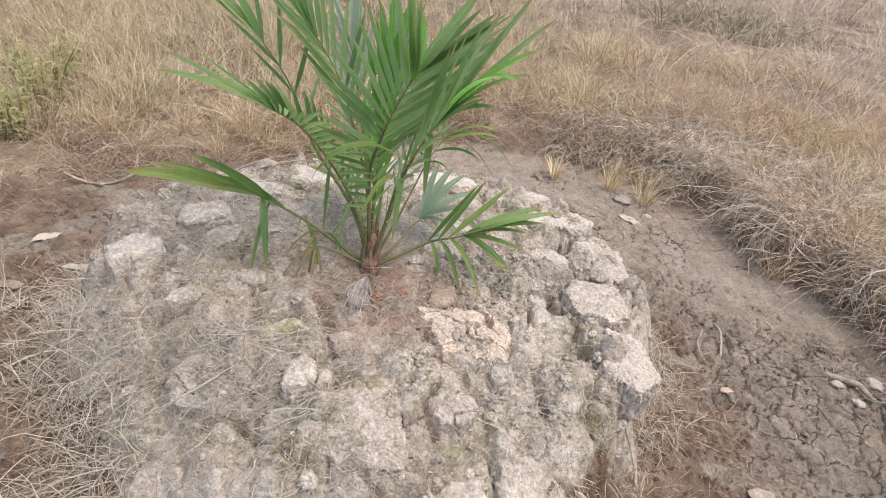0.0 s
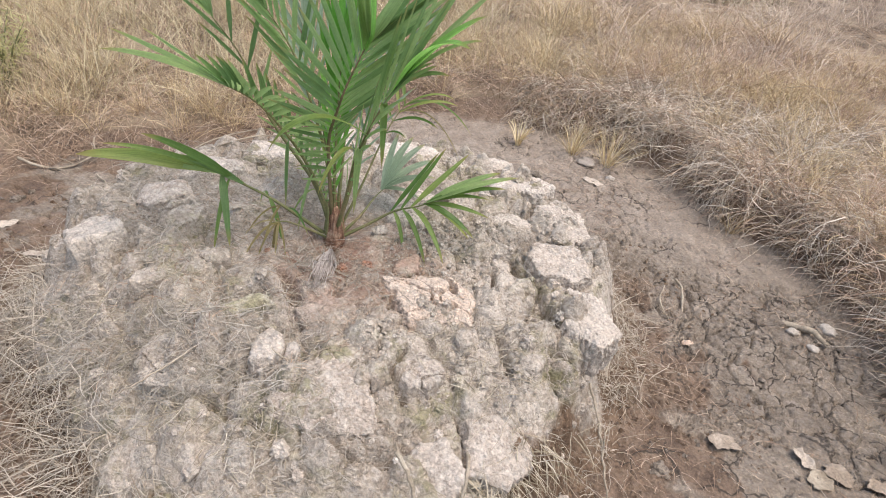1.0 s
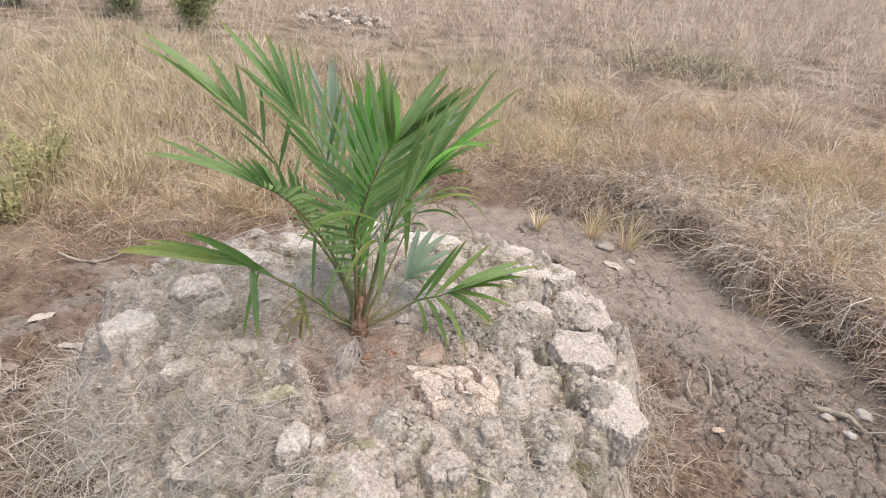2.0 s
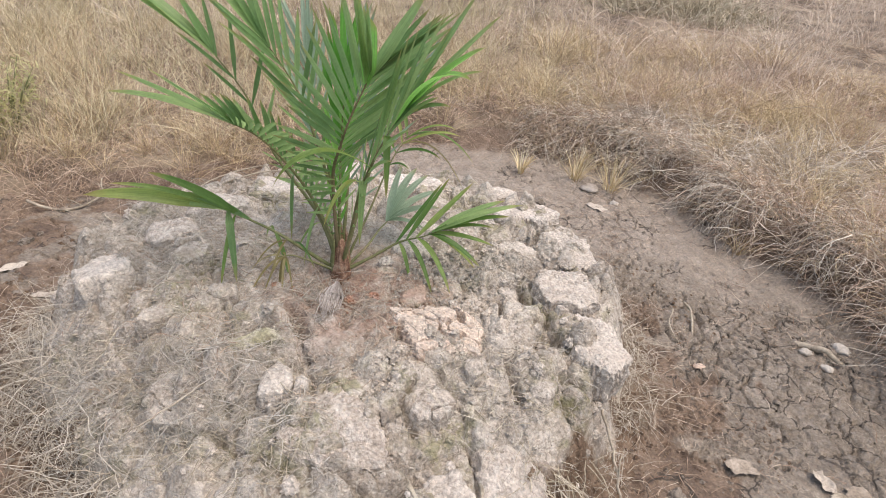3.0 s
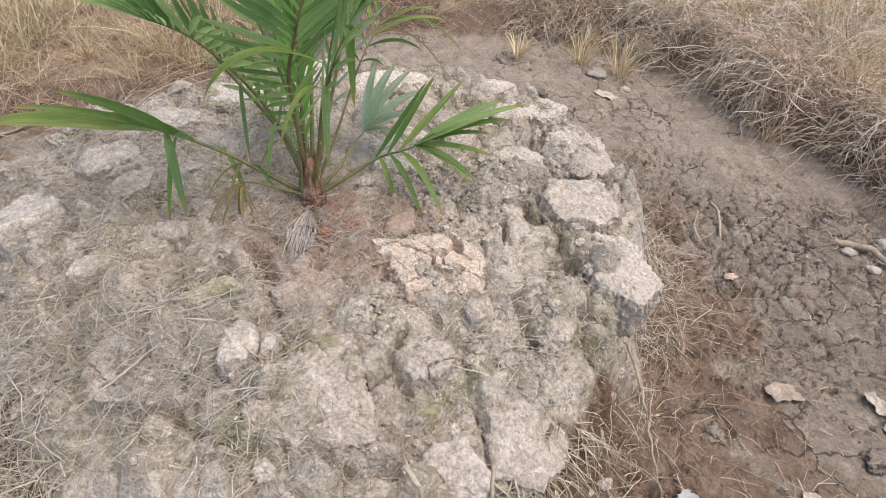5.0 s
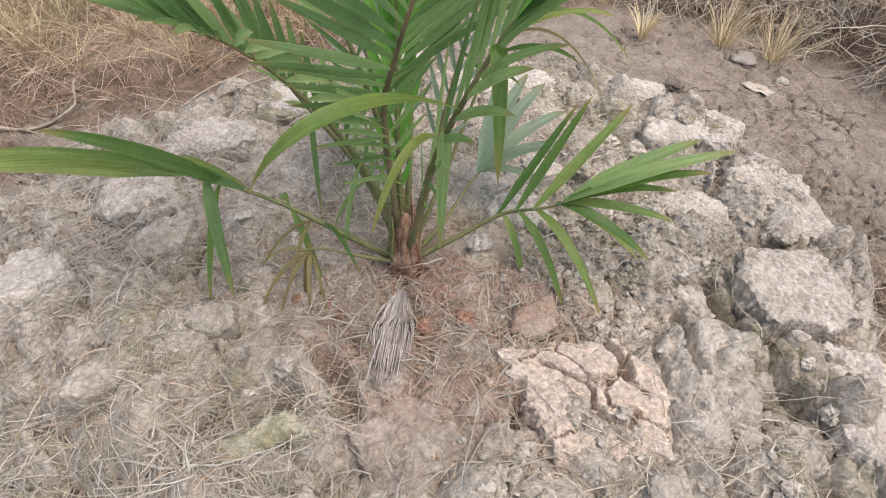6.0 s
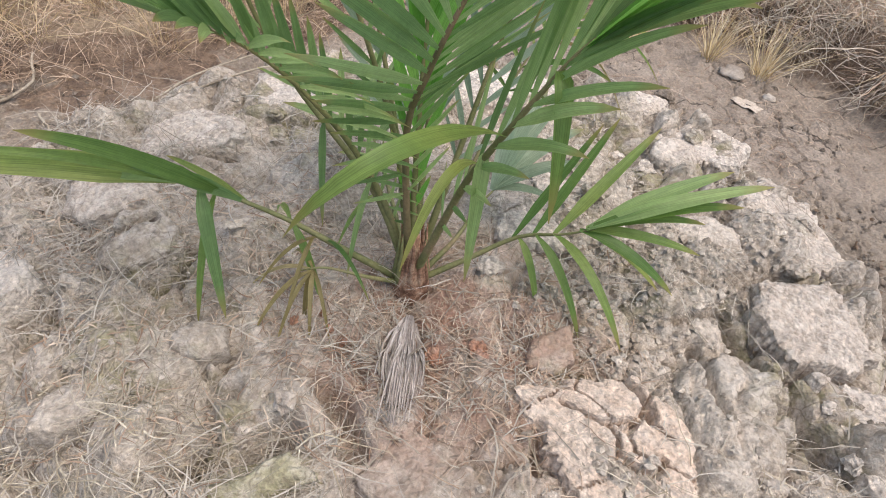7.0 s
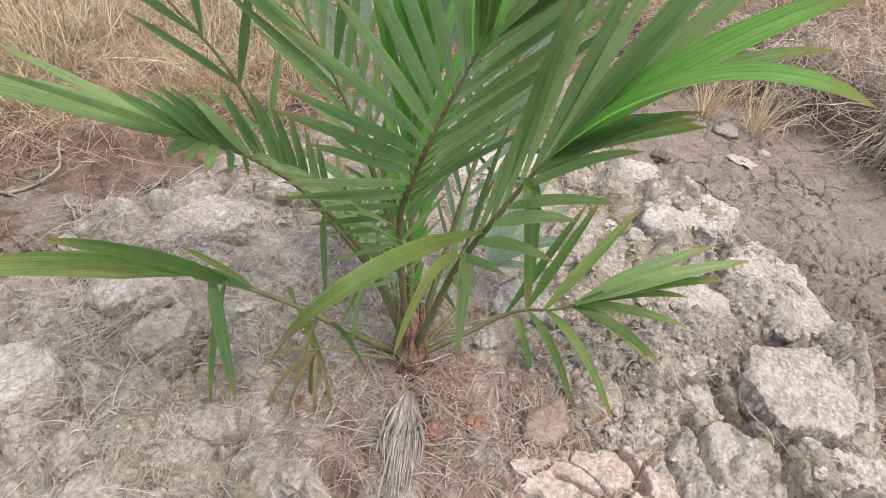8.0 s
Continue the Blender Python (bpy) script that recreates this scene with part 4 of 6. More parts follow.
tagged(new("mud_crumb_layer", crumbs(5000, lambda x, y: (mound_d(x, y) > 1.14) * (outside(x, y) < 0.0) * ramp(-0.1, 0.35, fbm(x * 6, y * 6, 167, 3)), (0.004, 0.02), 9, mud_z, MUD,
                                            (0.5, 2.1, 0.7, 2.9))), "small dark crumbs of damp mud", "mud", kind="stuff")

tagged(new("earth_crumb_layer", crumbs(16000, lambda x, y: (mound_d(x, y) > 0.95) * ramp(1.5, 1.2, mound_d(x, y)) * (outside(x, y) < 0.0) * ramp(-0.3, 0.3, fbm(x * 6, y * 6, 169, 3)), (0.004, 0.022), 10,
                                              lambda x, y: np.maximum(mud_z(x, y), mound_z(x, y)), EARTH, (-1.5, 1.6, 0.5, 2.7))), "crumbled brown earth about the mound's foot", "earth", kind="stuff")

# ---- the young palm ----
palm = tagged(new("young_palm"), "young green feather palm with splayed fronds, planted on the clay mound", "palm")
ROOT = Vector((-0.05, 1.80, 0.372))


def curve_at(pts, t):
    """A smooth line through points (Catmull-Rom), t from 0 to 1."""
    n = len(pts) - 1
    s = min(t * n, n - 1e-6)
    i = int(s)
    f = s - i
    p0, p1, p2, p3 = (pts[max(i - 1, 0)], pts[i], pts[i + 1], pts[min(i + 2, n)])
    return 0.5 * ((2 * p1) + (p2 - p0) * f + (2 * p0 - 5 * p1 + 4 * p2 - p3) * f * f + (3 * p1 - p0 - 3 * p2 + p3) * f ** 3)


def leaflet(p, way, up, length, width, droop, parent, mat, steps=9, blunt=0.6, twist=0.0, fold=0.2):
    """A leaflet folded along its midrib, which bends down towards its tip."""
    bm = bmesh.new()
    way, up = way.normalized(), up.normalized()
    rows = []
    p = Vector(p)
    for k in range(steps + 1):
        t = k / steps
        w = width * min(1.0, 0.22 + 2.4 * t) * (1 - t ** 2.4) ** blunt + 0.0006
        side = way.cross(up)
        if side.length < 1e-4:
            side = way.orthogonal()
        side.normalize()
        side = Matrix.Rotation(twist * t, 3, way) @ side
        over = side.cross(way).normalized()
        rows.append([bm.verts.new(p - side * w / 2 + over * w * fold), bm.verts.new(p), bm.verts.new(p + side * w / 2 + over * w * fold)])
        p = p + way * (length / steps)
        way = (way + Vector((0, 0, -1)) * droop * (0.3 + 1.4 * t) / steps).normalized()
    for r, s in zip(rows, rows[1:]):
        bm.faces.new((r[0], r[1], s[1], s[0]))
        bm.faces.new((r[1], r[2], s[2], s[1]))
    leaf_uv(bm, rows)
    return part("leaflet", bm, mat, parent)


def frond(pts, pairs, longest, width, start=0.3, left=(65, 30), right=(65, 30), face=(0, -1, 0.4), lift=(0.2, 0.2), droop=(0.2, 0.2), mat=LEAF,
          thick=0.0072, seed=1, scale=(1.0, 1.0), label="", stalk=None, aim=None):
    """A frond: its rachis runs through pts from the root; pairs of leaflets leave it from start to its end. left and right give the angles
    to the rachis at its foot and at its end, face the way the upper side looks, lift how far the leaflets rise out of the frond's plane, aim a way that those of the first side turn to."""
    r = random.Random(seed)
    pts = [Vector(p) for p in pts]
    n = 18
    line = [curve_at(pts, k / n) for k in range(n + 1)]
    rachis = part("frond", tube(line, [thick * (1.25 - 1.05 * (k / n) ** 0.8) for k in range(n + 1)], 6), stalk or STALK, palm, label)
    face = Vector(face)
    for k in range(pairs):
        q = (k + 0.5) / pairs
        t = start + (1 - start) * q
        p = curve_at(pts, t)
        along = (curve_at(pts, min(t + 0.03, 1)) - curve_at(pts, t - 0.03)).normalized()
        side = along.cross(face).normalized()
        over = side.cross(along).normalized()
        size = longest * (0.32 + 0.68 * ramp(0.0, 0.5, q)) * (1 - 0.15 * ramp(0.8, 1.0, q))
        for j, sgn in enumerate((-1, 1)):
            if not scale[j]:
                continue
            lo, hi = (left, right)[j]
            a = radians(lo + (hi - lo) * q + r.uniform(-4, 4))
            way = along * math.cos(a) + side * sgn * math.sin(a) + over * (lift[j] + r.uniform(-0.07, 0.07))
            if aim and j == 0:
                way = way.normalized().lerp(Vector(aim).normalized(), 0.85 - 0.45 * q)
            leaflet(p, way, over - side * sgn * 0.3, size * scale[j] * r.uniform(0.93, 1.06), width * (0.5 + 0.5 * ramp(0.0, 0.5, q)) * r.uniform(0.9, 1.1),
                    droop[j] * r.uniform(0.7, 1.3), rachis, mat, twist=r.uniform(-0.3, 0.3))
    return rachis


def leaf_to(parent, start, tip, width, mat=LEAF, arch=0.02, steps=11, fold=0.2, blunt=0.6, up=(0, -0.3, 1), label="", via=None):
    """One leaflet from its foot to its tip, arched upwards on the way or led past a point."""
    bm = bmesh.new()
    start, tip, up = Vector(start), Vector(tip), Vector(up)
    mid = (start + tip) / 2 + Vector((0, 0, arch * 2))
    if via:
        mid = 2 * Vector(via) - (start + tip) / 2
    rows = []
    for k in range(steps + 1):
        t = k / steps
        p = start * (1 - t) ** 2 + mid * 2 * t * (1 - t) + tip * t * t
        way = ((mid - start) * (1 - t) + (tip - mid) * t).normalized()
        side = way.cross(up).normalized()
        over = side.cross(way)
        w = width * min(1.0, 0.25 + 2.6 * t) * (1 - t ** 2.4) ** blunt + 0.0006
        rows.append([bm.verts.new(p - side * w / 2 + over * w * fold), bm.verts.new(p), bm.verts.new(p + side * w / 2 + over * w * fold)])
    for r, s in zip(rows, rows[1:]):
        bm.faces.new((r[0], r[1], s[1], s[0]))
        bm.faces.new((r[1], r[2], s[2], s[1]))
    leaf_uv(bm, rows)
    return part("leaflet", bm, mat, parent, label)


def leaves_to(parent, start, leaves, mat=LEAF, up=(0, -0.3, 1)):
    """Leaflets from one place: tips, widths and arches."""
    for tip, w, arch in leaves:
        leaf_to(parent, start, tip, w, mat, arch, up=up)


R0 = ROOT
# low frond on one side, with a broad split tip and drooping leaflets
low = frond([R0, (-0.16, 1.77, 0.465), (-0.27, 1.765, 0.53), (-0.40, 1.753, 0.588), (-0.46, 1.745, 0.61)], 0, 0.2, 0.026, thick=0.007,
            label="low frond with a broad split tip and hanging leaflets")
for start, tip, w, arch, mat in [((-0.44, 1.745, 0.60), (-0.79, 1.62, 0.66), 0.048, 0.02, PALE_LEAF), ((-0.42, 1.75, 0.595), (-0.72, 1.655, 0.655), 0.030, 0.015, LEAF),
                                 ((-0.36, 1.755, 0.572), (-0.575, 1.62, 0.76), 0.028, 0.02, PALE_LEAF), ((-0.39, 1.752, 0.585), (-0.69, 1.60, 0.72), 0.018, 0.025, PALE_LEAF),
                                 ((-0.34, 1.757, 0.565), (-0.52, 1.70, 0.665), 0.026, 0.012, LEAF), ((-0.33, 1.76, 0.56), (-0.52, 1.86, 0.55), 0.014, 0.01, PALE_LEAF)]:
    leaf_to(low, start, tip, w, mat, arch, up=(0.1, -0.75, 0.65))
for start, tip, w, arch, mat in [((-0.405, 1.752, 0.59), (-0.345, 1.63, 0.40), 0.026, 0.035, LEAF), ((-0.38, 1.754, 0.58), (-0.40, 1.63, 0.37), 0.016, 0.03, PALE_LEAF),
                                 ((-0.26, 1.765, 0.525), (-0.19, 1.70, 0.37), 0.015, 0.03, PALE_LEAF), ((-0.26, 1.765, 0.525), (-0.33, 1.88, 0.43), 0.011, 0.03, PALE_LEAF),
                                 ((-0.22, 1.767, 0.50), (-0.24, 1.64, 0.42), 0.009, 0.02, DYING_LEAF), ((-0.20, 1.768, 0.49), (-0.10, 1.66, 0.47), 0.008, 0.03, PALE_LEAF),
                                 ((-0.21, 1.768, 0.495), (-0.30, 1.68, 0.44), 0.008, 0.03, DYING_LEAF), ((-0.18, 1.77, 0.48), (-0.13, 1.90, 0.50), 0.008, 0.03, PALE_LEAF)]:
    leaf_to(low, start, tip, w, mat, arch)
# low frond on the other side
low = frond([R0, (0.05, 1.83, 0.43), (0.14, 1.85, 0.49), (0.215, 1.83, 0.532), (0.265, 1.825, 0.56)], 0, 0.2, 0.022, thick=0.006,
            label="low pale frond with narrow leaflets")
for start, tip, w, arch in [((0.13, 1.85, 0.485), (0.262, 2.0, 0.66), 0.018, 0.0), ((0.165, 1.845, 0.505), (0.285, 1.99, 0.685), 0.020, 0.0),
                            ((0.20, 1.835, 0.525), (0.365, 2.0, 0.67), 0.024, 0.0), ((0.14, 1.85, 0.49), (0.20, 1.76, 0.37), 0.015, 0.03),
                            ((0.17, 1.84, 0.51), (0.275, 1.715, 0.385), 0.018, 0.03), ((0.20, 1.835, 0.525), (0.335, 1.67, 0.43), 0.020, 0.035),
                            ((0.24, 1.828, 0.55), (0.42, 1.77, 0.48), 0.024, 0.02), ((0.25, 1.826, 0.555), (0.46, 1.83, 0.53), 0.022, 0.012),
                            ((0.25, 1.826, 0.557), (0.535, 1.865, 0.675), 0.031, 0.012), ((0.255, 1.826, 0.56), (0.48, 1.905, 0.665), 0.031, 0.01),
                            ((0.25, 1.826, 0.557), (0.50, 1.85, 0.635), 0.026, 0.016), ((0.25, 1.826, 0.555), (0.45, 1.845, 0.59), 0.020, 0.018),
                            ((0.24, 1.828, 0.55), (0.405, 1.80, 0.455), 0.018, 0.02)]:
    leaf_to(low, start, tip, w, LEAF if w > 0.03 else PALE_LEAF, arch)
# frond at half height, leaning over the low frond
side_frond = frond([R0, (-0.10, 1.83, 0.52), (-0.165, 1.825, 0.66), (-0.235, 1.79, 0.78), (-0.29, 1.745, 0.86), (-0.345, 1.705, 0.905)], 22, 0.26, 0.016,
                   start=0.16, left=(50, 16), right=(34, 14), face=(0.8, -0.4, 0.5), lift=(0.5, 0.3), droop=(0.25, 0.15), seed=21, scale=(0.95, 0.6), aim=(1.0, -0.45, 0.35))
leaves_to(side_frond, (-0.34, 1.707, 0.902), [((-0.56, 1.52, 1.085), 0.036, 0.0), ((-0.72, 1.72, 0.955), 0.034, 0.02), ((-0.46, 1.52, 1.09), 0.026, 0.0),
                                              ((-0.54, 1.64, 1.06), 0.018, 0.0)])
leaf_to(side_frond, (-0.20, 1.81, 0.72), (-0.225, 1.83, 0.46), 0.017, LEAF, 0.05)
leaf_to(side_frond, (-0.13, 1.825, 0.60), (-0.16, 1.75, 0.42), 0.012, LEAF, 0.03)
# front frond: long even leaflets on one side, steep ones on the other
front = frond([R0, (-0.062, 1.79, 0.55), (-0.07, 1.785, 0.74), (-0.045, 1.765, 0.84), (-0.012, 1.75, 0.94), (0.03, 1.752, 1.04), (0.05, 1.745, 1.08)], 24, 0.37, 0.019,
              start=0.2, left=(66, 30), right=(46, 16), face=(0.62, -0.75, 0.1), lift=(0.2, 0.1), droop=(0.10, 0.12), seed=22, scale=(1.0, 0.85), stalk=BROWN_STALK)
leaf_to(front, (0.035, 1.75, 1.05), (0.056, 1.69, 1.24), 0.050, BRIGHT_LEAF, 0.0, blunt=0.3, up=(0.1, -1, 0.2), label="blunt bright young leaflet")
leaves_to(front, (0.045, 1.745, 1.07), [((0.195, 1.70, 1.32), 0.036, 0.0), ((0.20, 1.74, 1.27), 0.020, 0.0)], up=(-0.2, -1, 0.2))
# frond leaning to the other side, with wide fused end leaflets
right = frond([R0, (-0.005, 1.755, 0.56), (0.035, 1.69, 0.74), (0.085, 1.65, 0.875), (0.125, 1.64, 0.96), (0.145, 1.632, 0.995)], 12, 0.33, 0.018, start=0.2,
              left=(30, 10), right=(38, 18), face=(-0.65, -0.45, 0.6), lift=(0.0, 0.1), droop=(0.12, 0.35), seed=23, scale=(1.0, 0.7))
# the brighter green puts sunlight into the colour of these two
leaves_to(right, (0.14, 1.634, 0.985), [((0.335, 1.42, 1.185), 0.042, 0.055), ((0.36, 1.53, 1.235), 0.058, 0.02)], BRIGHT_LEAF)
leaves_to(right, (0.14, 1.634, 0.985), [((0.392, 1.66, 1.29), 0.030, 0.01),
                                        ((0.33, 1.62, 1.345), 0.034, 0.0), ((0.285, 1.607, 1.058), 0.028, 0.02), ((0.36, 1.56, 1.17), 0.030, 0.03)])
leaf_to(right, (0.07, 1.655, 0.84), (-0.131, 1.40, 0.865), 0.026, PALE_LEAF, via=(-0.025, 1.43, 0.965), label="bent yellow-green leaflet")
leaf_to(right, (0.045, 1.68, 0.77), (-0.035, 1.53, 0.70), 0.016, PALE_LEAF, 0.06)
leaf_to(right, (0.05, 1.68, 0.79), (0.05, 1.62, 0.60), 0.022, LEAF, 0.05)
leaf_to(right, (0.115, 1.643, 0.945), (0.135, 1.55, 0.80), 0.022, PALE_LEAF, 0.05)
# tall fronds behind, over the low side
tall = frond([R0, (-0.13, 1.84, 0.56), (-0.29, 1.89, 0.745), (-0.37, 1.89, 0.93), (-0.47, 1.89, 1.06)], 5, 0.22, 0.015, start=0.4, left=(34, 18), right=(40, 22),
             face=(0.7, -0.5, 0.5), lift=(0.2, 0.2), droop=(0.1, 0.1), seed=24)
leaves_to(tall, (-0.46, 1.89, 1.05), [((-0.785, 1.90, 1.285), 0.042, 0.012), ((-0.78, 1.88, 1.25), 0.026, 0.012), ((-0.555, 1.89, 1.215), 0.030, 0.0), ((-0.60, 1.94, 1.24), 0.020, 0.0)])
tall = frond([R0, (-0.09, 1.86, 0.62), (-0.155, 1.89, 0.82), (-0.215, 1.90, 0.97), (-0.295, 1.90, 1.09)], 11, 0.26, 0.016, start=0.35, left=(34, 16), right=(38, 18),
             face=(0.4, -0.8, 0.4), lift=(0.15, 0.15), droop=(0.05, 0.05), seed=25)
leaves_to(tall, (-0.29, 1.90, 1.085), [((-0.53, 1.90, 1.345), 0.034, 0.0), ((-0.46, 1.92, 1.325), 0.026, 0.0), ((-0.40, 1.93, 1.32), 0.026, 0.0)])
# fronds at the back; their bluish leaf colour stands in for shade and haze
frond([R0, (-0.10, 1.90, 0.62), (-0.17, 2.0, 0.85), (-0.23, 2.07, 1.03)], 10, 0.26, 0.018, start=0.35, left=(34, 8), right=(34, 8), face=(0.3, -0.8, 0.4), lift=(0.1, 0.1),
      droop=(0.05, 0.05), mat=BLUE_LEAF, seed=26)
frond([R0, (-0.05, 1.90, 0.62), (-0.06, 2.0, 0.86), (-0.07, 2.07, 1.03)], 10, 0.25, 0.018, start=0.35, left=(34, 8), right=(34, 8), face=(0, -0.9, 0.4), lift=(0.1, 0.1),
      droop=(0.05, 0.05), mat=BLUE_LEAF, seed=27)
frond([R0, (0.0, 1.86, 0.60), (0.05, 1.93, 0.82), (0.10, 1.97, 0.98)], 11, 0.26, 0.016, start=0.35, left=(38, 14), right=(42, 18), face=(-0.4, -0.8, 0.4), lift=(0.1, 0.1),
      droop=(0.1, 0.1), mat=BLUE_LEAF, seed=28)
# drooping old leaflets at the back
back = frond([R0, (0.02, 1.88, 0.55), (0.08, 1.98, 0.72), (0.13, 2.05, 0.80)], 4, 0.2, 0.012, start=0.6, face=(-0.3, -0.6, 0.8), droop=(1.6, 1.6), mat=PALE_LEAF, seed=31, thick=0.005)
leaf_to(back, (0.12, 2.04, 0.79), (0.36, 2.10, 0.70), 0.014, PALE_LEAF, 0.06)
leaf_to(back, (0.11, 2.03, 0.77), (0.33, 2.14, 0.58), 0.011, DYING_LEAF, 0.07)
# young upright frond in the middle
frond([R0, (-0.055, 1.81, 0.60), (-0.06, 1.86, 0.84), (-0.055, 1.88, 1.02)], 12, 0.26, 0.022, start=0.25, left=(20, 8), right=(20, 8), face=(0.1, -0.9, 0.4),
      lift=(0.05, 0.05), droop=(0.02, 0.02), mat=BRIGHT_LEAF, seed=29, label="bright green young frond")
# small low bluish frond
small = frond([R0, (0.02, 1.86, 0.44), (0.06, 1.92, 0.49), (0.09, 1.95, 0.52)], 0, 0.2, 0.02, thick=0.006)
for tip, w in [((0.25, 2.10, 0.58), 0.020), ((0.20, 2.14, 0.62), 0.020), ((0.16, 2.10, 0.66), 0.020), ((0.26, 2.02, 0.55), 0.018), ((0.11, 2.06, 0.68), 0.016),
               ((0.22, 1.97, 0.48), 0.012)]:
    leaf_to(small, (0.08, 1.945, 0.515), tip, w * 1.6, BLUE_LEAF, 0.02)
small = frond([R0, (-0.10, 1.90, 0.46), (-0.16, 2.0, 0.54), (-0.20, 2.06, 0.58)], 4, 0.2, 0.026, start=0.5, face=(0.3, -0.5, 0.8),
              droop=(0.5, 0.5), seed=33, thick=0.006)
# yellowed leaflets that hang about the foot
old = frond([R0, (-0.12, 1.74, 0.44), (-0.19, 1.72, 0.47), (-0.24, 1.71, 0.46)], 0, 0.2, 0.02, thick=0.005, label="dying frond with yellowed thin leaflets")
for tip, w in [((-0.30, 1.63, 0.37), 0.010), ((-0.25, 1.60, 0.38), 0.008), ((-0.20, 1.63, 0.37), 0.009), ((-0.34, 1.72, 0.38), 0.008), ((-0.28, 1.80, 0.40), 0.009), ((-0.16, 1.62, 0.39), 0.007),
               ((-0.22, 1.66, 0.36), 0.012)]:
    leaf_to(old, (-0.21, 1.715, 0.465), tip, w, DYING_LEAF, 0.03)
# the foot wrapped in old leaf bases
bm = tube([R0 + Vector((0.004, 0, -0.04)), R0 + Vector((0, 0, 0.005)), R0 + Vector((0, 0, 0.03)), R0 + Vector((0.002, 0, 0.07)), R0 + Vector((0, 0, 0.13))],
          [0.034, 0.038, 0.034, 0.024, 0.012], 16)
foot = part("stem_foot", bm, FIBRE, palm, "reddish brown fibrous stem foot")
turn = random.Random(9)
for k in range(26):
    a = k * 2.4
    d = Vector((math.cos(a), math.sin(a), 0))
    h = turn.uniform(0.07, 0.19)
    part("leaf_base", tube([R0 + d * 0.027 - Vector((0, 0, 0.01)), R0 + d * 0.031 + Vector((0, 0, h * 0.3)), R0 + d * 0.025 + Vector((0, 0, h * 0.7)), R0 + d * 0.024 + Vector((0, 0, h))],
                           [0.008, 0.006, 0.0035, 0.001], 6), FIBRE if k % 4 else STALK, foot)

# ---- dry grass ----


def scatter(n, x0, x1, y0, y1, want):
    x, y = rng.uniform(x0, x1, n), rng.uniform(y0, y1, n)
    k = rng.random(n) < want(x, y)
    return x[k], y[k]


def grass(name, label, n, box, want, mat, length, lift, sag, width, steps=4, wander=0.0, tuft=0, radius=0.04, tall=None):
    """Blades over a stretch of ground; with tuft, so many to each tuft, which lean out from its middle. tall scales the length by place."""
    x, y = scatter(n, *box, want)
    if tuft:
        count = rng.integers(tuft // 2, tuft * 3 // 2, len(x))
        size = np.repeat(rng.uniform(0.6, 1.3, len(x)), count)
        cx, cy = np.repeat(x, count), np.repeat(y, count)
        n = len(cx)
        a, r = rng.uniform(0, 2 * math.pi, n), radius * np.sqrt(rng.random(n))
        x, y = cx + r * np.cos(a), cy + r * np.sin(a)
        heading = a + rng.normal(0, 0.7, n)
    else:
        n = len(x)
        size, heading = 1.0, rng.uniform(0, 2 * math.pi, n)
    base = np.stack([x, y, ground_z(x, y) - 0.008], 1)
    long = rng.uniform(*length, n) * size
    if tall:
        long = long * tall(x, y)
    me = blades(name, base, heading, long, rng.uniform(*lift, n), rng.uniform(*sag, n), rng.uniform(*width, n), mat, steps,
                rng.uniform(-1.2, 1.2, n), wander)
    return tagged(new(name, me), label, "grass", kind="stuff")


def on_bank(a, b, patch=3.0, lo=-0.5, hi=0.4, seed=201):
    return lambda x, y: ramp(a, a + 0.05, outside(x, y)) * (1 - ramp(b - 0.4, b, outside(x, y))) * ramp(lo, hi, fbm(x * patch, y * patch, seed, 3))


def right_side(x, y):
    return ramp(0.7, 1.3, x) * (1 - 0.8 * bare(x, y))


def bare(x, y):
    """A stretch of the ditch's edge where little grows."""
    return (0.55 + 0.45 * ramp(1.1, 1.22, y)) * ramp(1.8, 1.65, y) * ramp(1.0, 1.3, x) * ramp(2.35, 2.1, x)


grass("left_bank_grass", "dry grass and roots hanging over the low bank", 26000, (-2.6, 0.9, 1.0, 4.8), on_bank(-0.05, 0.45, 4.0, -0.6, 0.1, 209), DRY, (0.10, 0.26), (0.0, 1.2), (0.2, 1.6),
      (0.0018, 0.0036), 5, 0.3)
edge = on_bank(-0.01, 2.1, 2.6, -0.12, 0.24, 205)
grass("bank_tangle", "tangled grey dry stalks hanging over the ditch bank", 24000, (0.6, 4.2, 0.4, 5.6), lambda x, y: edge(x, y) * right_side(x, y), GREY_GRASS,
      (0.14, 0.42), (-0.1, 0.7), (-0.2, 0.8), (0.003, 0.0068), 6, 0.4)
grass("thick_stalks", "thick pale broken stalks over the bank", 11000, (0.8, 3.2, 0.5, 4.6), lambda x, y: on_bank(-0.03, 1.1, 3.0, -0.4, 0.3, 213)(x, y) * right_side(x, y), PALE_STALK,
      (0.16, 0.42), (-0.15, 0.4), (0.0, 0.5), (0.0032, 0.006), 6, 0.24)
grass("rusty_tangle", "tangled rusty dry stalks on the bank", 60000, (-0.6, 3.8, 0.4, 5.6), lambda x, y: on_bank(-0.02, 1.9, 1.9, -0.12, 0.25, 207)(x, y) * (0.3 + 0.7 * right_side(x, y)), PINK_GRASS,
      (0.14, 0.4), (0.0, 1.1), (-0.1, 1.1), (0.0022, 0.0042), 6, 0.42)
grass("grey_tufts", "matted clumps of curled grey dry grass on the bank", 520, (1.0, 3.6, 0.9, 5.0), lambda x, y: on_bank(0.03, 1.1, 2.2, -0.2, 0.25, 261)(x, y) * right_side(x, y), GREY_GRASS,
      (0.16, 0.36), (0.1, 1.4), (0.5, 2.4), (0.0022, 0.0046), 6, 0.3, 52, 0.10)
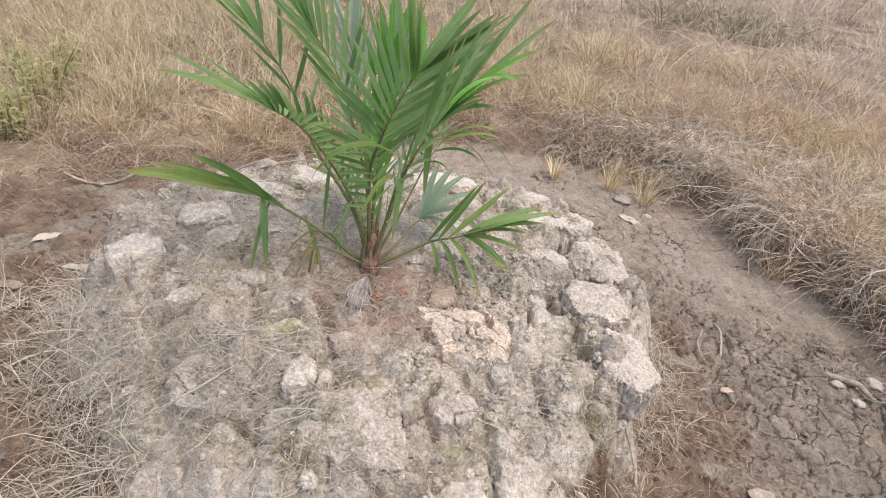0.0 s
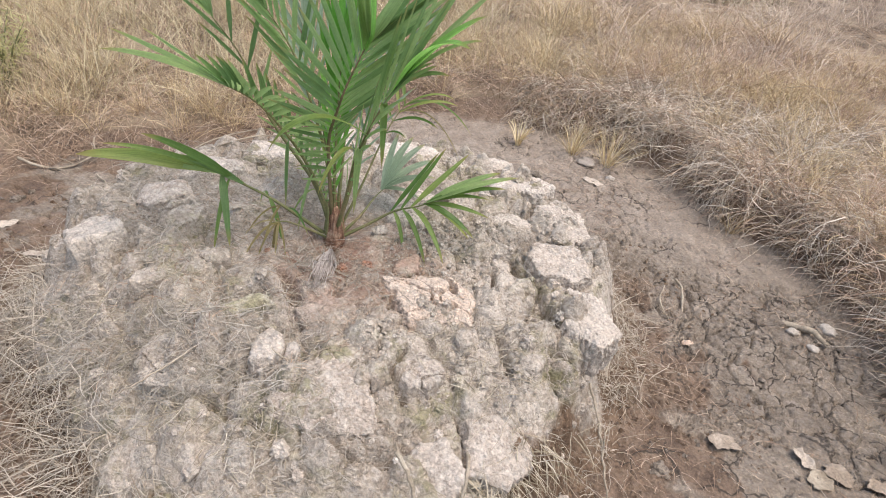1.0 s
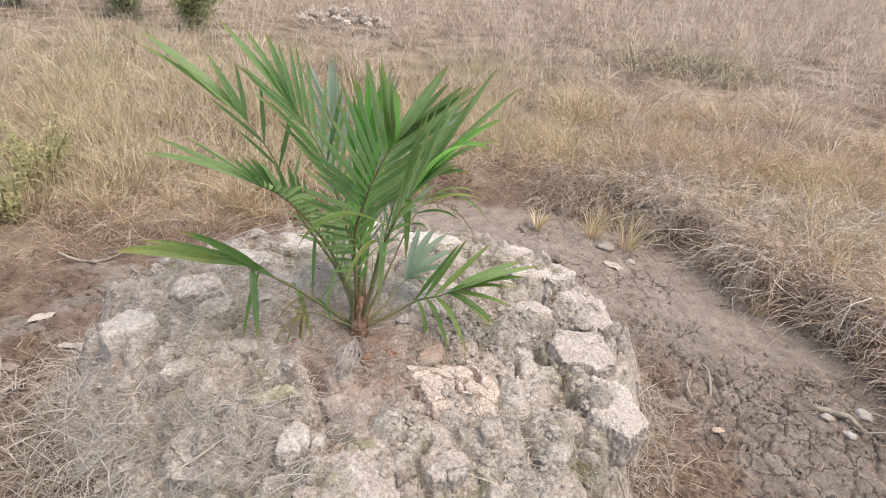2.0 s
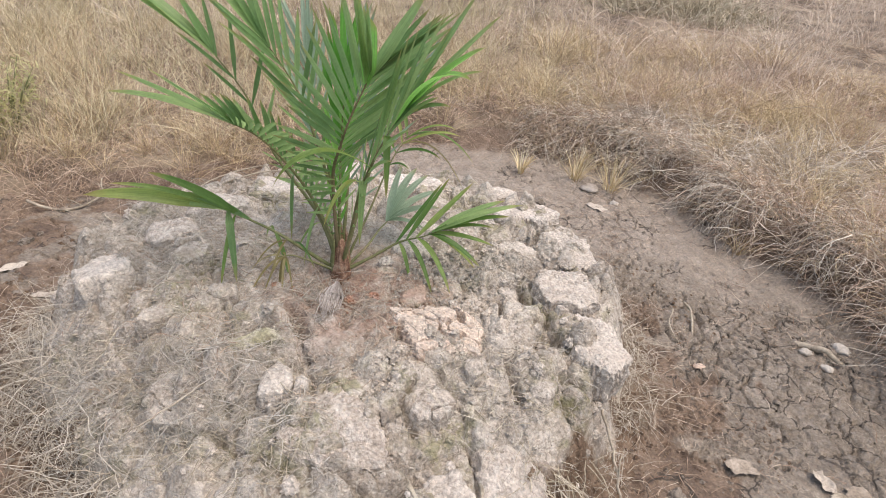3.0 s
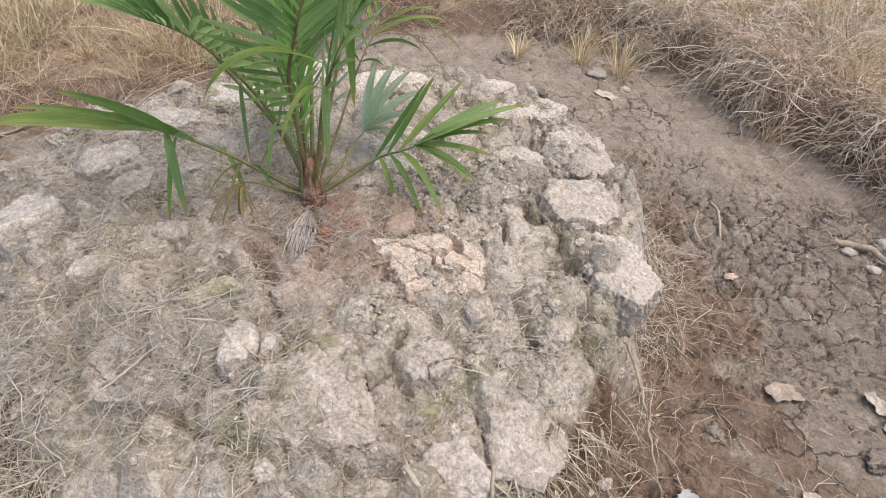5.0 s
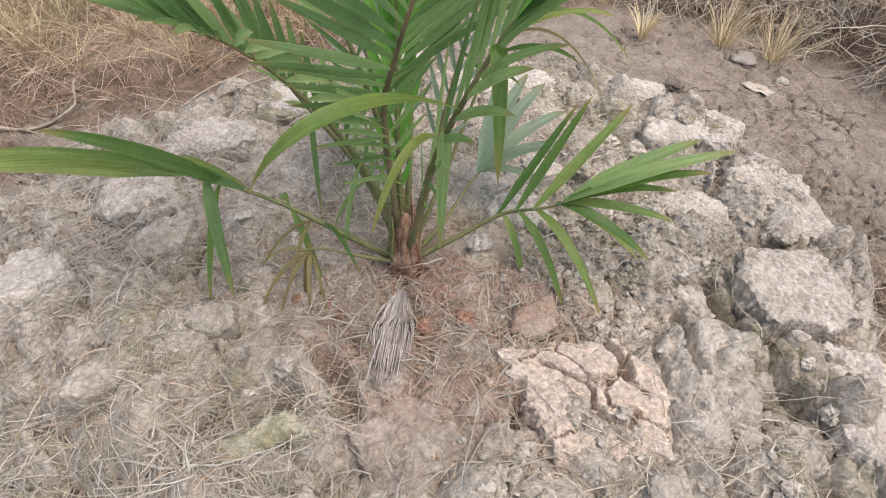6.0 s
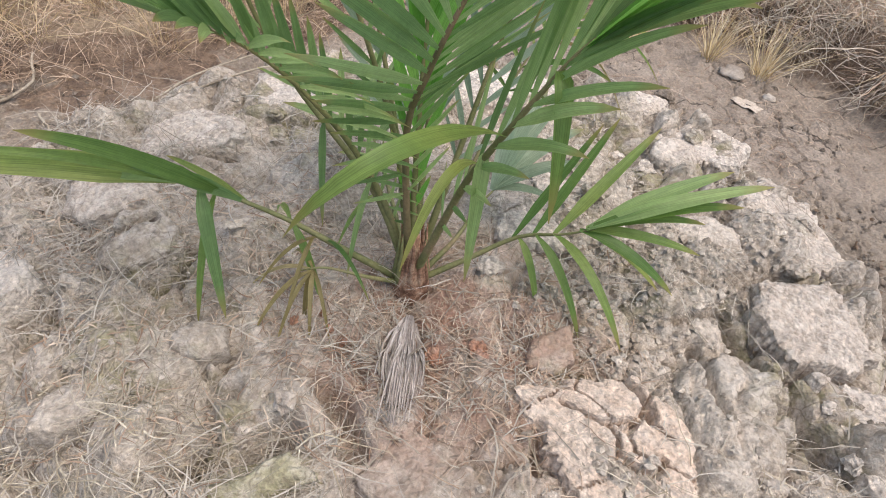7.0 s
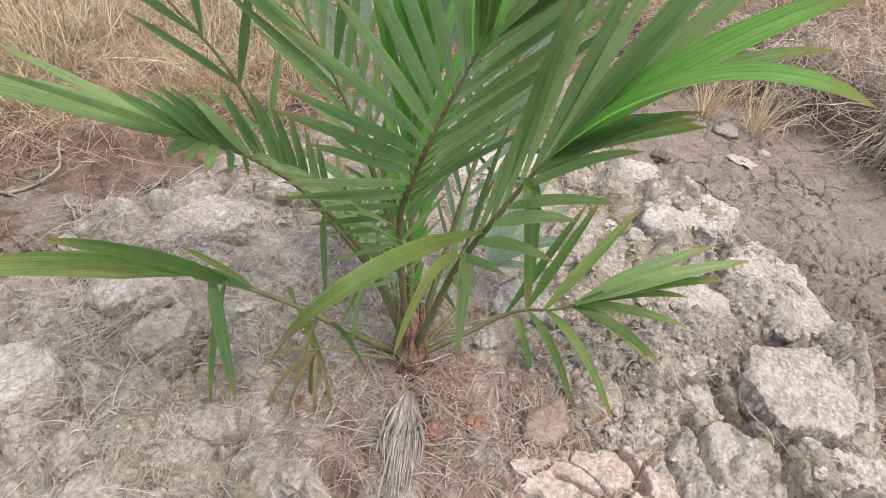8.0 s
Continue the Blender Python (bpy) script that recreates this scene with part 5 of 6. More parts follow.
grass("golden_tufts", "standing clumps of golden dry grass", 380, (0.8, 4.4, 2.9, 6.6), lambda x, y: on_bank(0.45, 3.4, 1.9, 0.0, 0.25, 265)(x, y), YELLOW_GRASS,
      (0.2, 0.42), (0.6, 1.5), (0.3, 1.8), (0.0016, 0.0034), 5, 0.2, 60, 0.09)
grass("dry_grass", "dense tufts of tan dry grass", 4200, (-4.0, 4.4, 0.6, 7.0), lambda x, y: on_bank(0.0, 3.4, 3.0, -0.5, 0.3)(x, y) * (1 - 0.85 * right_side(x, y) * (y < 5.2)), DRY, (0.12, 0.32), (0.3, 1.4), (0.4, 2.2), (0.0018, 0.004),
      4, 0.32, 23, 0.09)
grass("yellow_grass", "tufts of dry yellow grass", 2300, (-4.6, 4.6, 0.4, 7.0), lambda x, y: on_bank(0.04, 3.6, 1.5, -0.25, 0.35, 221)(x, y) * (1 - 0.25 * right_side(x, y)), YELLOW_GRASS, (0.14, 0.34), (0.7, 1.5), (0.3, 1.3),
      (0.0015, 0.003), 5, 0.14, 36, 0.05)
grass("rusty_grass", "low rusty dry grass on the flat", 2200, (-4.4, 4.6, 1.0, 7.0), lambda x, y: on_bank(0.1, 3.6, 1.7, -0.1, 0.35, 225)(x, y) * (0.25 + 0.75 * right_side(x, y)), PINK_GRASS, (0.12, 0.32), (0.4, 1.5), (0.3, 1.8),
      (0.0016, 0.0034), 5, 0.2, 34, 0.09)
far = lambda x, y: ramp(4.2, 5.2, np.hypot(x, y - 1)) * ramp(-0.6, 0.2, fbm(x * 1.2, y * 1.2, 231, 3)) * (np.abs(x) < 1.5 + 0.9 * np.abs(y))
rise = lambda x, y: 0.7 + 0.6 * ramp(-0.4, 0.5, fbm(x * 0.8, y * 0.8, 235, 3))
grass("far_grass", "tall dry grass standing further off", 2400, (-12, 12, 3.0, 15.0), far, HAZY_FAR_GRASS, (0.25, 0.6), (0.7, 1.5), (0.2, 1.5), (0.003, 0.007), 4, 0.15, 19, 0.12, rise)
grass("distant_grass", "distant dry grass, coloured pale for the haze", 170000, (-40, 40, 11.0, 55.0), lambda x, y: (np.abs(x) < 0.95 * y) * np.minimum(1.0, 18.0 / y), HAZY_FAR_GRASS, (0.3, 0.65), (0.7, 1.5), (0.1, 1.2), (0.006, 0.014), 2)

grass("outer_grass", "low tan dry grass spread over the flat ground", 1300, (-9, 9, -6.0, 6.0), lambda x, y: (outside(x, y) > 0.12) * ((y < 0.5) | (np.abs(x) > 4.0)), DRY,
      (0.14, 0.34), (0.4, 1.4), (0.3, 1.8), (0.003, 0.007), 2, 0.2, 14, 0.12)

grass("olive_grass", "upright yellowish dry grass behind the ditch", 1900, (-5.5, 1.6, 2.4, 8.5),
      lambda x, y: ramp(0.15, 0.5, outside(x, y)) * ramp(-0.7, 0.1, fbm(x * 1.6, y * 1.6, 227, 3)) * ramp(1.6, -0.2, x), OLIVE_GRASS, (0.16, 0.42), (0.8, 1.5), (0.1, 1.0), (0.0022, 0.0048), 3, 0.16, 18, 0.11)
grass("thatch", "matted tan dry grass lying on the ground", 20000, (-5.0, 5.0, 2.5, 8.0), lambda x, y: ramp(0.1, 0.4, outside(x, y)), DRY, (0.10, 0.26), (0.0, 0.7), (0.1, 1.0), (0.003, 0.006), 3, 0.4)


def tussock(x, y, n, length, mat, label, spread=0.03, lift=(0.9, 1.5), width=(0.002, 0.004), name="grass_tuft"):
    """A single tuft of grass that stands by itself."""
    a = rng.uniform(0, 2 * math.pi, n)
    r = spread * np.sqrt(rng.random(n))
    px, py = x + r * np.cos(a), y + r * np.sin(a)
    base = np.stack([px, py, mud_z(px, py) - 0.005], 1)
    me = blades(name, base, a + rng.normal(0, 0.4, n), rng.uniform(0.5, 1.0, n) * length, rng.uniform(*lift, n), rng.uniform(0.1, 0.9, n), rng.uniform(*width, n), mat, 5,
                rng.uniform(-1, 1, n), 0.08)
    return tagged(new(name, me), label, "grass tuft")


tussock(1.20, 3.60, 90, 0.36, STRAW_YELLOW, "yellow dry grass tuft at the foot of the bank", 0.05)
tussock(0.99, 3.68, 90, 0.28, STRAW_YELLOW, "small yellow dry grass tuft in the ditch", 0.035)
tussock(1.78, 2.98, 50, 0.2, YELLOW_GRASS, "thin yellow-green grass tuft on the mud", 0.03)
tussock(0.65, 3.70, 34, 0.19, STRAW_YELLOW, "cut pale grass stubble in the mud", 0.02, (1.1, 1.5), (0.006, 0.010), "grass_stubble")
tussock(1.98, 1.55, 60, 0.2, YELLOW_GRASS, "yellow grass tuft hanging over the mud", 0.05)


def overhang(name, label, n, lo, hi, mat, length, width, arc=(-0.6, 1.3)):
    """Stalks rooted on the bank's edge that fall forward into the ditch."""
    a = rng.uniform(*arc, n)
    r = by_angle(MX + np.cos(a), MY + np.sin(a), DITCH) + rng.uniform(lo, hi, n)
    x, y = MX + r * np.cos(a), MY + r * np.sin(a)
    k = (outside(x, y) > 0.02) & (fbm(x * 3, y * 3, 255, 2) > -0.35) & (rng.random(n) < (0.3 + 0.7 * ramp(-0.25, 0.1, a)) * (1 - 0.85 * bare(x, y)))
    x, y, a = x[k], y[k], a[k]
    n = len(x)
    base = np.stack([x, y, ground_z(x, y) + rng.uniform(-0.01, 0.08, n)], 1)
    me = blades(name, base, a + math.pi + rng.normal(0, 0.7, n), rng.uniform(*length, n), rng.uniform(-0.1, 0.8, n), rng.uniform(0.6, 2.0, n), rng.uniform(*width, n), mat, 6,
                rng.uniform(-1, 1, n), 0.4)
    return tagged(new(name, me), label, "grass", kind="stuff")


overhang("hanging_stalks", "pale dry stalks hanging down the ditch bank", 5200, -0.02, 0.35, PALE_STALK, (0.12, 0.38), (0.002, 0.0048))
overhang("hanging_yellow_grass", "yellowish dry grass hanging down the ditch bank", 1500, 0.0, 0.3, YELLOW_GRASS, (0.1, 0.26), (0.002, 0.0036))
overhang("hanging_tan_grass", "tan dry grass hanging down the ditch bank", 2600, 0.0, 0.4, DRY, (0.12, 0.32), (0.002, 0.004))
overhang("hanging_rusty_stalks", "rusty dry stalks hanging down the ditch bank", 3000, 0.0, 0.3, PINK_GRASS, (0.12, 0.3), (0.002, 0.004))

# ---- straw on the mound and in the ditch ----


def straw(name, label, n, box, want, height, length, width, lift=(0.0, 0.5), mat=STRAW, wander=0.2, sag=(0.2, 1.2), over=0.006):
    x, y = scatter(n, *box, want)
    n = len(x)
    base = np.stack([x, y, height(x, y) + over], 1)
    me = blades(name, base, rng.uniform(0, 2 * math.pi, n), rng.uniform(*length, n), rng.uniform(*lift, n), rng.uniform(*sag, n),
                rng.uniform(*width, n), mat, 5, rng.uniform(-0.6, 0.6, n), wander)
    return tagged(new(name, me), label, "straw", kind="stuff")


ON = (-1.3, 1.3, 0.5, 3.1)
straw("straw", "loose greyish dry straw lying over the clay mound", 30000, ON,
      lambda x, y: (mound_d(x, y) < 0.95) * ramp(0.0, 0.5, fbm(x * 4.2, y * 4.2, 241, 3) + 0.25 * ramp(0.1, -0.8, x) - 0.08),
      mound_z, (0.02, 0.13), (0.0009, 0.002), (0.0, 0.3), mat=GREY_STRAW)
straw("long_straw", "long pale straws lying over the clay", 4600, ON,
      lambda x, y: (mound_d(x, y) < 0.95) * ramp(-0.2, 0.4, fbm(x * 3, y * 3, 251, 3) + 0.3 * ramp(0.2, -0.6, x) + 0.2 * ramp(1.5, 1.1, y) - 0.1) * (1 - 0.8 * ramp(0.2, 0.5, x) * ramp(1.3, 1.6, y)),
      mound_z, (0.05, 0.17), (0.0014, 0.0028), (-0.05, 0.3), mat=GREY_STRAW, wander=0.26, sag=(0.0, 0.6), over=0.008)
straw("front_straw", "yellowish grey straws tangled over the front of the mound", 4600, (-0.95, 0.62, 0.72, 1.6),
      lambda x, y: (mound_d(x, y) < 1.0) * ramp(-0.05, 0.35, fbm(x * 5, y * 5, 253, 3) + 0.06) * ramp(1.55, 1.35, y),
      mound_z, (0.03, 0.15), (0.0011, 0.0024), (-0.25, 0.25), mat=MOSSY_STRAW, wander=0.2, sag=(0.0, 0.7), over=0.014)
straw("flank_straw", "pale dry stalks heaped over the mound's flank and the ditch", 5800, (-1.5, -0.35, 0.6, 1.85),
      lambda x, y: ramp(0.8, 0.92, mound_d(x, y)) * ramp(1.5, 1.25, mound_d(x, y)) * ramp(-0.15, 0.3, fbm(x * 4, y * 4, 257, 3) + 0.15) * ramp(1.85, 1.55, y),
      lambda x, y: np.maximum(mound_z(x, y), mud_z(x, y)), (0.08, 0.3), (0.0016, 0.0036), (-0.1, 0.8), mat=STRAW, wander=0.28, sag=(0.3, 1.6), over=0.012)
straw("matted_straw", "matted grey straw over the trampled clay", 10000, (-0.9, 0.1, 1.1, 2.2),
      lambda x, y: (mound_d(x, y) < 0.9) * ramp(-0.15, 0.3, fbm(x * 6, y * 6, 259, 3) + 0.1) * ramp(0.1, -0.15, x),
      mound_z, (0.03, 0.14), (0.0011, 0.0025), (-0.1, 0.25), mat=GREY_STRAW, wander=0.18, sag=(0.0, 0.5), over=0.01)
straw("brown_litter", "short brown bits of straw over the trampled clay", 6000, (-0.9, 0.25, 1.1, 2.2),
      lambda x, y: (mound_d(x, y) < 0.9) * ramp(0.0, 0.35, fbm(x * 7, y * 7, 263, 3) + 0.05) * ramp(0.25, -0.1, x),
      mound_z, (0.01, 0.06), (0.0012, 0.003), (-0.1, 0.25), mat=PLANT_LITTER, sag=(0.0, 0.5), over=0.008)
straw("short_litter", "short grey bits of straw and fibre over the clay", 52000, ON,
      lambda x, y: (mound_d(x, y) < 1.0) * ramp(-0.1, 0.4, fbm(x * 5, y * 5, 245, 3) + 0.3 * ramp(1.5, 1.0, y) + 0.1 * ramp(0.3, -0.5, x) - 0.1) * (1 - 0.85 * ramp(0.3, 0.55, x) * ramp(1.5, 1.2, y)),
      mound_z, (0.008, 0.05), (0.0012, 0.003), (-0.1, 0.3), mat=GREY_STRAW, sag=(0.0, 0.6))
straw("rim_straw", "dry straw and roots sticking out of the mound's flanks", 48000, ON,
      lambda x, y: ramp(0.84, 0.9, mound_d(x, y)) * (1 - ramp(1.0, 1.12, mound_d(x, y))) * ramp(-0.2, 0.3, fbm(x * 4, y * 4, 243, 2) + 0.25 * ramp(0.0, -0.8, x) + 0.3 * ramp(1.4, 1.0, y)) * (1 - 0.85 * ramp(0.3, 0.55, x) * ramp(1.5, 1.2, y)),
      mound_z, (0.06, 0.22), (0.0012, 0.0028), (-0.2, 0.9), wander=0.28, sag=(0.6, 2.0), mat=STRAW)
n = 190
bx = 0.55 + 0.17 * rng.normal(0, 0.6, n)
by = 1.71 - np.sqrt(0.80 ** 2 - (bx - 0.02) ** 2 * 0.6) + rng.normal(0, 0.03, n) + 0.1 * ramp(0.5, 0.8, bx)
beard = blades("root_beard", np.stack([bx, by, mound_z(bx, by) + 0.01], 1), np.arctan2(by - MY, bx - MX) + rng.normal(0, 0.6, n), rng.uniform(0.05, 0.2, n), rng.uniform(-0.4, 0.3, n),
               rng.uniform(1.0, 1.8, n), rng.uniform(0.0018, 0.0042, n), MOSSY_STRAW, 6, rng.uniform(-0.8, 0.8, n), 0.2)
tagged(new("root_beard", beard), "pale roots hanging under the clay blocks", "roots", kind="stuff")
straw("ditch_straw", "fallen straw and rootlets on the ditch mud", 24000, (-2.0, 2.3, 0.2, 4.2),
      lambda x, y: (outside(x, y) < 0.02) * (mound_d(x, y) > 0.98) * ramp(-0.2, 0.6, fbm(x * 3, y * 3, 247, 2)), mud_z, (0.012, 0.10), (0.0012, 0.0028), (0.0, 0.25), sag=(0.0, 0.5), mat=PLANT_LITTER)
straw("foot_straw", "rusty rootlets and straw about the mound's foot", 9000, (-1.5, 1.7, 0.5, 2.9),
      lambda x, y: (outside(x, y) < 0.0) * ramp(1.02, 1.1, mound_d(x, y)) * (1 - ramp(1.12, 1.35, mound_d(x, y))) * ramp(-0.2, 0.4, fbm(x * 4, y * 4, 249, 2)), mud_z, (0.03, 0.14), (0.0012, 0.0026),
      (0.0, 0.5), mat=PLANT_LITTER)
straw("palm_litter", "short brown plant litter about the palm's foot", 5000, (-0.35, 0.4, 1.4, 2.0), lambda x, y: np.exp(-((x / 0.3) ** 2 + ((y - 1.66) / 0.2) ** 2)), mound_z,
      (0.015, 0.08), (0.001, 0.0022), (0.0, 0.4), mat=PLANT_LITTER)

# ---- single things in the ditch ----


def flat_leaf(x, y, size, turn, label, ratio=0.7, curl=0.25, mat=DEAD_LEAF, height=mud_z, tilt=(0, 0), hole=False, blunt=2.0):
    """A fallen leaf: a torn uneven outline, creased along its midrib and curled at the edge."""
    bm = bmesh.new()
    rings, segs = 7, 28
    grid = []
    for k in range(rings + 1):
        q = k / rings
        row = []
        for s in range(segs):
            a = s * 2 * math.pi / segs
            c, d = math.cos(a), math.sin(a)
            w = 1 + 0.30 * noise.noise(Vector((c * 1.5 + x * 9, d * 1.5, y * 7))) + 0.22 * noise.noise(Vector((c * 4 + x * 5, d * 4, y * 9)))
            w *= (abs(c) ** blunt + abs(d) ** blunt) ** (-1 / blunt)
            px, py = q * w * c, q * w * ratio * d
            crease = noise.noise(Vector((px * 2.2 + x * 5, py * 2.2 + y * 5, 2.0)))
            pz = curl * (0.30 * abs(py) + 0.45 * q ** 2 * crease + 0.16 * noise.noise(Vector((px * 5 + x, py * 5, 4.0))))
            row.append(bm.verts.new((px * size / 2, py * size / 2, pz * size)))
        grid.append(row)
    for k in range(1 if hole else 0, rings):
        for s in range(segs):
            if k == 0:
                bm.faces.new((grid[0][0], grid[1][s], grid[1][(s + 1) % segs]))
            else:
                bm.faces.new((grid[k][s], grid[k + 1][s], grid[k + 1][(s + 1) % segs], grid[k][(s + 1) % segs]))
    bmesh.ops.remove_doubles(bm, verts=bm.verts, dist=1e-6)
    bmesh.ops.delete(bm, geom=[v for v in bm.verts if not v.link_faces], context="VERTS")
    me = bpy.data.meshes.new("fallen_leaf")
    bm.to_mesh(me)
    bm.free()
    for p in me.polygons:
        p.use_smooth = True
    me.materials.append(mat)
    ob = new("fallen_leaf", me)
    solid = ob.modifiers.new("thickness", "SOLIDIFY")
    solid.thickness = 0.0009
    ob.matrix_world = pose(x, y, one(height, x, y) + 0.008, tilt[0], tilt[1], turn)
    return tagged(ob, label, "leaf", "fallen leaves")


flat_leaf(1.34, 1.505, 0.092, 10, "pale curled fallen leaf lying on ditch mud", 0.72, 0.25, blunt=6.0)
flat_leaf(1.59, 1.48, 0.085, 100, "pale folded fallen leaf on the ditch mud", 0.55, 0.6, blunt=3.0)
flat_leaf(1.69, 1.435, 0.092, -40, "broad pale fallen leaf on the ditch mud", 0.75, 0.3, blunt=3.5)
flat_leaf(1.82, 1.41, 0.11, 10, "crumpled brownish fallen leaf beside the bank", 0.5, 0.5)
flat_leaf(1.30, 1.17, 0.062, -60, "small curled brown fallen leaf on mud", 0.6, 0.6)
flat_leaf(1.63, 1.21, 0.062, 70, "small pale fallen leaf with holes on mud", 0.6, 0.3)
flat_leaf(1.62, 1.40, 0.088, 30, "reddish brown fallen leaf pressed in mud", 0.8, 0.3, WOOD)
flat_leaf(1.32, 1.98, 0.044, 20, "small orange-pink fallen leaf by a twig", 0.8, 0.3, RED_CLAY)
flat_leaf(1.09, 3.33, 0.132, -40, "pale fallen leaf with a round hole", 0.5, 0.2, hole=True)
flat_leaf(-1.52, 2.10, 0.114, 50, "pale fallen leaf lying on brown mud", 0.5, 0.2)
flat_leaf(-1.27, 1.93, 0.097, 10, "pale fallen leaf flat on the mud", 0.45, 0.2)
flat_leaf(-1.41, 1.74, 0.123, 15, "long pale fallen leaf on the mud", 0.4, 0.2)
flat_leaf(-0.94, 2.93, 0.097, -20, "pale grey fallen leaf behind the mound", 0.6, 0.2)
flat_leaf(-0.13, 1.69, 0.053, 80, "small tan dry leaf near the palm's foot", 0.35, 0.4, height=mound_z)
flat_leaf(-0.40, 1.83, 0.044, 30, "small dry leaf on the clay mound", 0.5, 0.4, height=mound_z)


def lump(name, x, y, size, mat, label, category, height=mud_z, seed=1, flat=0.6, rough=0.35, sub=3):
    bm = bmesh.new()
    bmesh.ops.create_icosphere(bm, subdivisions=sub, radius=0.5)
    off = Vector((seed * 3.7, seed * 1.9, seed * 7.1))
    for v in bm.verts:
        d = v.co.normalized()
        k = 1 + rough * noise.noise(d * 1.4 + off) + rough * 0.7 * noise.noise(d * 3.2 + off) + rough * 0.35 * noise.noise(d * 8 + off)
        v.co = Vector((d.x * size[0], d.y * size[1], d.z * flat * min(size))) * 0.5 * k
    me = bpy.data.meshes.new(name)
    bm.to_mesh(me)
    bm.free()
    for p in me.polygons:
        p.use_smooth = True
    me.materials.append(mat)
    ob = new(name, me)
    ob.matrix_world = pose(x, y, one(height, x, y) + flat * min(size) * (0.15 if name == "mud_clod" else 0.25), 0, 0, seed * 37 % 360)
    return tagged(ob, label, category)


lump("stone", 1.07, 3.57, (0.10, 0.11), STONE, "flat pale stone at the foot of the bank", "stone", seed=2, flat=0.35, rough=0.5)
lump("stone", 1.98, 2.23, (0.075, 0.06), STONE, "pale grey stone beside the bank", "stone", seed=3)
lump("stone", 1.86, 2.08, (0.05, 0.04), STONE, "small pale pebble on the mud", "stone", seed=4)
lump("stone", 1.80, 2.16, (0.05, 0.04), STONE, "small pale pebble on the mud", "stone", seed=5)
lump("stone", 1.20, 3.43, (0.05, 0.05), STONE, "small pale pebble on the mud", "stone", seed=6)


def scrap(x, y, size, ratio, turn, label, mat=FOAM, seed=1, keep=-0.25):
    """A torn flat scrap of foam with a ragged edge and holes."""
    n = 30
    bm = bmesh.new()
    g = np.linspace(-1, 1, n)
    U, V = (q.ravel() for q in np.meshgrid(g, g))
    z = 0.06 * fbm(U * 2 + seed, V * 2, seed, 4)
    vs = [bm.verts.new((u * size / 2, v * size * ratio / 2, (0.12 + h) * size)) for u, v, h in zip(U, V, z)]
    torn = fbm(U * 2.6 + seed * 3, V * 2.6, seed + 5, 4) - 1.1 * np.hypot(U, V) ** 3 > keep
    for f in grid_faces(n, n):
        if torn[f].all():
            bm.faces.new([vs[i] for i in f])
    bmesh.ops.delete(bm, geom=[v for v in bm.verts if not v.link_faces], context="VERTS")
    me = bpy.data.meshes.new("foam_scrap")
    bm.to_mesh(me)
    bm.free()
    me.materials.append(mat)
    ob = new("foam_scrap", me)
    solid = ob.modifiers.new("thickness", "SOLIDIFY")
    solid.thickness = 0.012
    ob.matrix_world = pose(x, y, one(mud_z, x, y) + 0.004, 0, 0, turn)
    return tagged(ob, label, "scrap")


scrap(0.965, 1.14, 0.13, 0.62, 10, "torn white foam scrap lying on mud", seed=7)
scrap(0.875, 1.10, 0.085, 0.6, 35, "small off-white foam scrap lying on mud", DEAD_LEAF, seed=8)
scrap(1.36, 0.99, 0.12, 0.6, -30, "ragged pale foam scrap by the grass", seed=9)
for k, (x, y, s) in enumerate([(1.52, 1.30, 0.09), (1.59, 1.22, 0.06), (1.5, 1.1, 0.09), (1.1, 1.35, 0.06), (-1.35, 2.35, 0.07), (-1.15, 2.75, 0.08), (-1.6, 2.3, 0.06), (0.4, 3.35, 0.09), (0.75, 3.3, 0.08)]):
    lump("mud_clod", x, y, (s, s * 0.8), MUD if y < 2.0 else GREYER_MUD, "damp brown mud clod in the ditch", "clod", seed=20 + k, rough=0.5, flat=0.65, sub=4)


def twig(points, radius, label, mat=WOOD, name="twig", forks=0):
    pts = [Vector(p) for p in points]
    n = 14
    r = random.Random(len(label) + int(points[0][0] * 100))
    line = [curve_at(pts, k / n) + Vector((r.uniform(-1, 1), r.uniform(-1, 1), r.uniform(-0.5, 0.5))) * min(radius, 0.006) * 0.7 for k in range(n + 1)]
    holder = tagged(new(name), label, "twig")
    part("stem", tube(line, [radius * (1 - 0.5 * k / n) for k in range(n + 1)], 7), mat, holder)
    for k in range(forks):
        p = line[4 + 3 * k]
        d = Vector((r.uniform(-1, 1), r.uniform(-1, 1), r.uniform(0.1, 0.6))).normalized()
        part("side_twig", tube([p, p + d * 0.05, p + d * 0.09 + Vector((0.01, 0, -0.01))], [radius * 0.6, radius * 0.45, radius * 0.2], 5), mat, holder)
    return holder


def at(x, y, up=0.01):
    return (x, y, max(one(mud_z, x, y), one(mound_z, x, y)) + up)


twig([at(1.76, 2.26, 0.02), at(1.83, 2.21, 0.025), at(1.88, 2.17, 0.025), at(1.93, 2.11, 0.012)], 0.018, "thick pale weathered stick on the mud", name="stick")
twig([at(1.36, 2.40, 0.04), at(1.375, 2.30, 0.02), at(1.345, 2.15), at(1.32, 2.0)], 0.006, "thin bent pale twig on the mud")
twig([at(1.30, 2.35, 0.02), at(1.26, 2.22, 0.03), at(1.30, 2.12)], 0.004, "short thin rootlet on the mud")
twig([(0.83, 1.44, 0.24), (0.87, 1.33, 0.16), (0.89, 1.24, 0.09), at(0.92, 1.15)], 0.005, "pale twig leaning from mound to mud", forks=2)
twig([at(0.90, 1.02), at(0.98, 1.0, 0.02), at(1.05, 0.93, 0.02), at(1.10, 0.83)], 0.005, "dry root lying along the mud", forks=1)
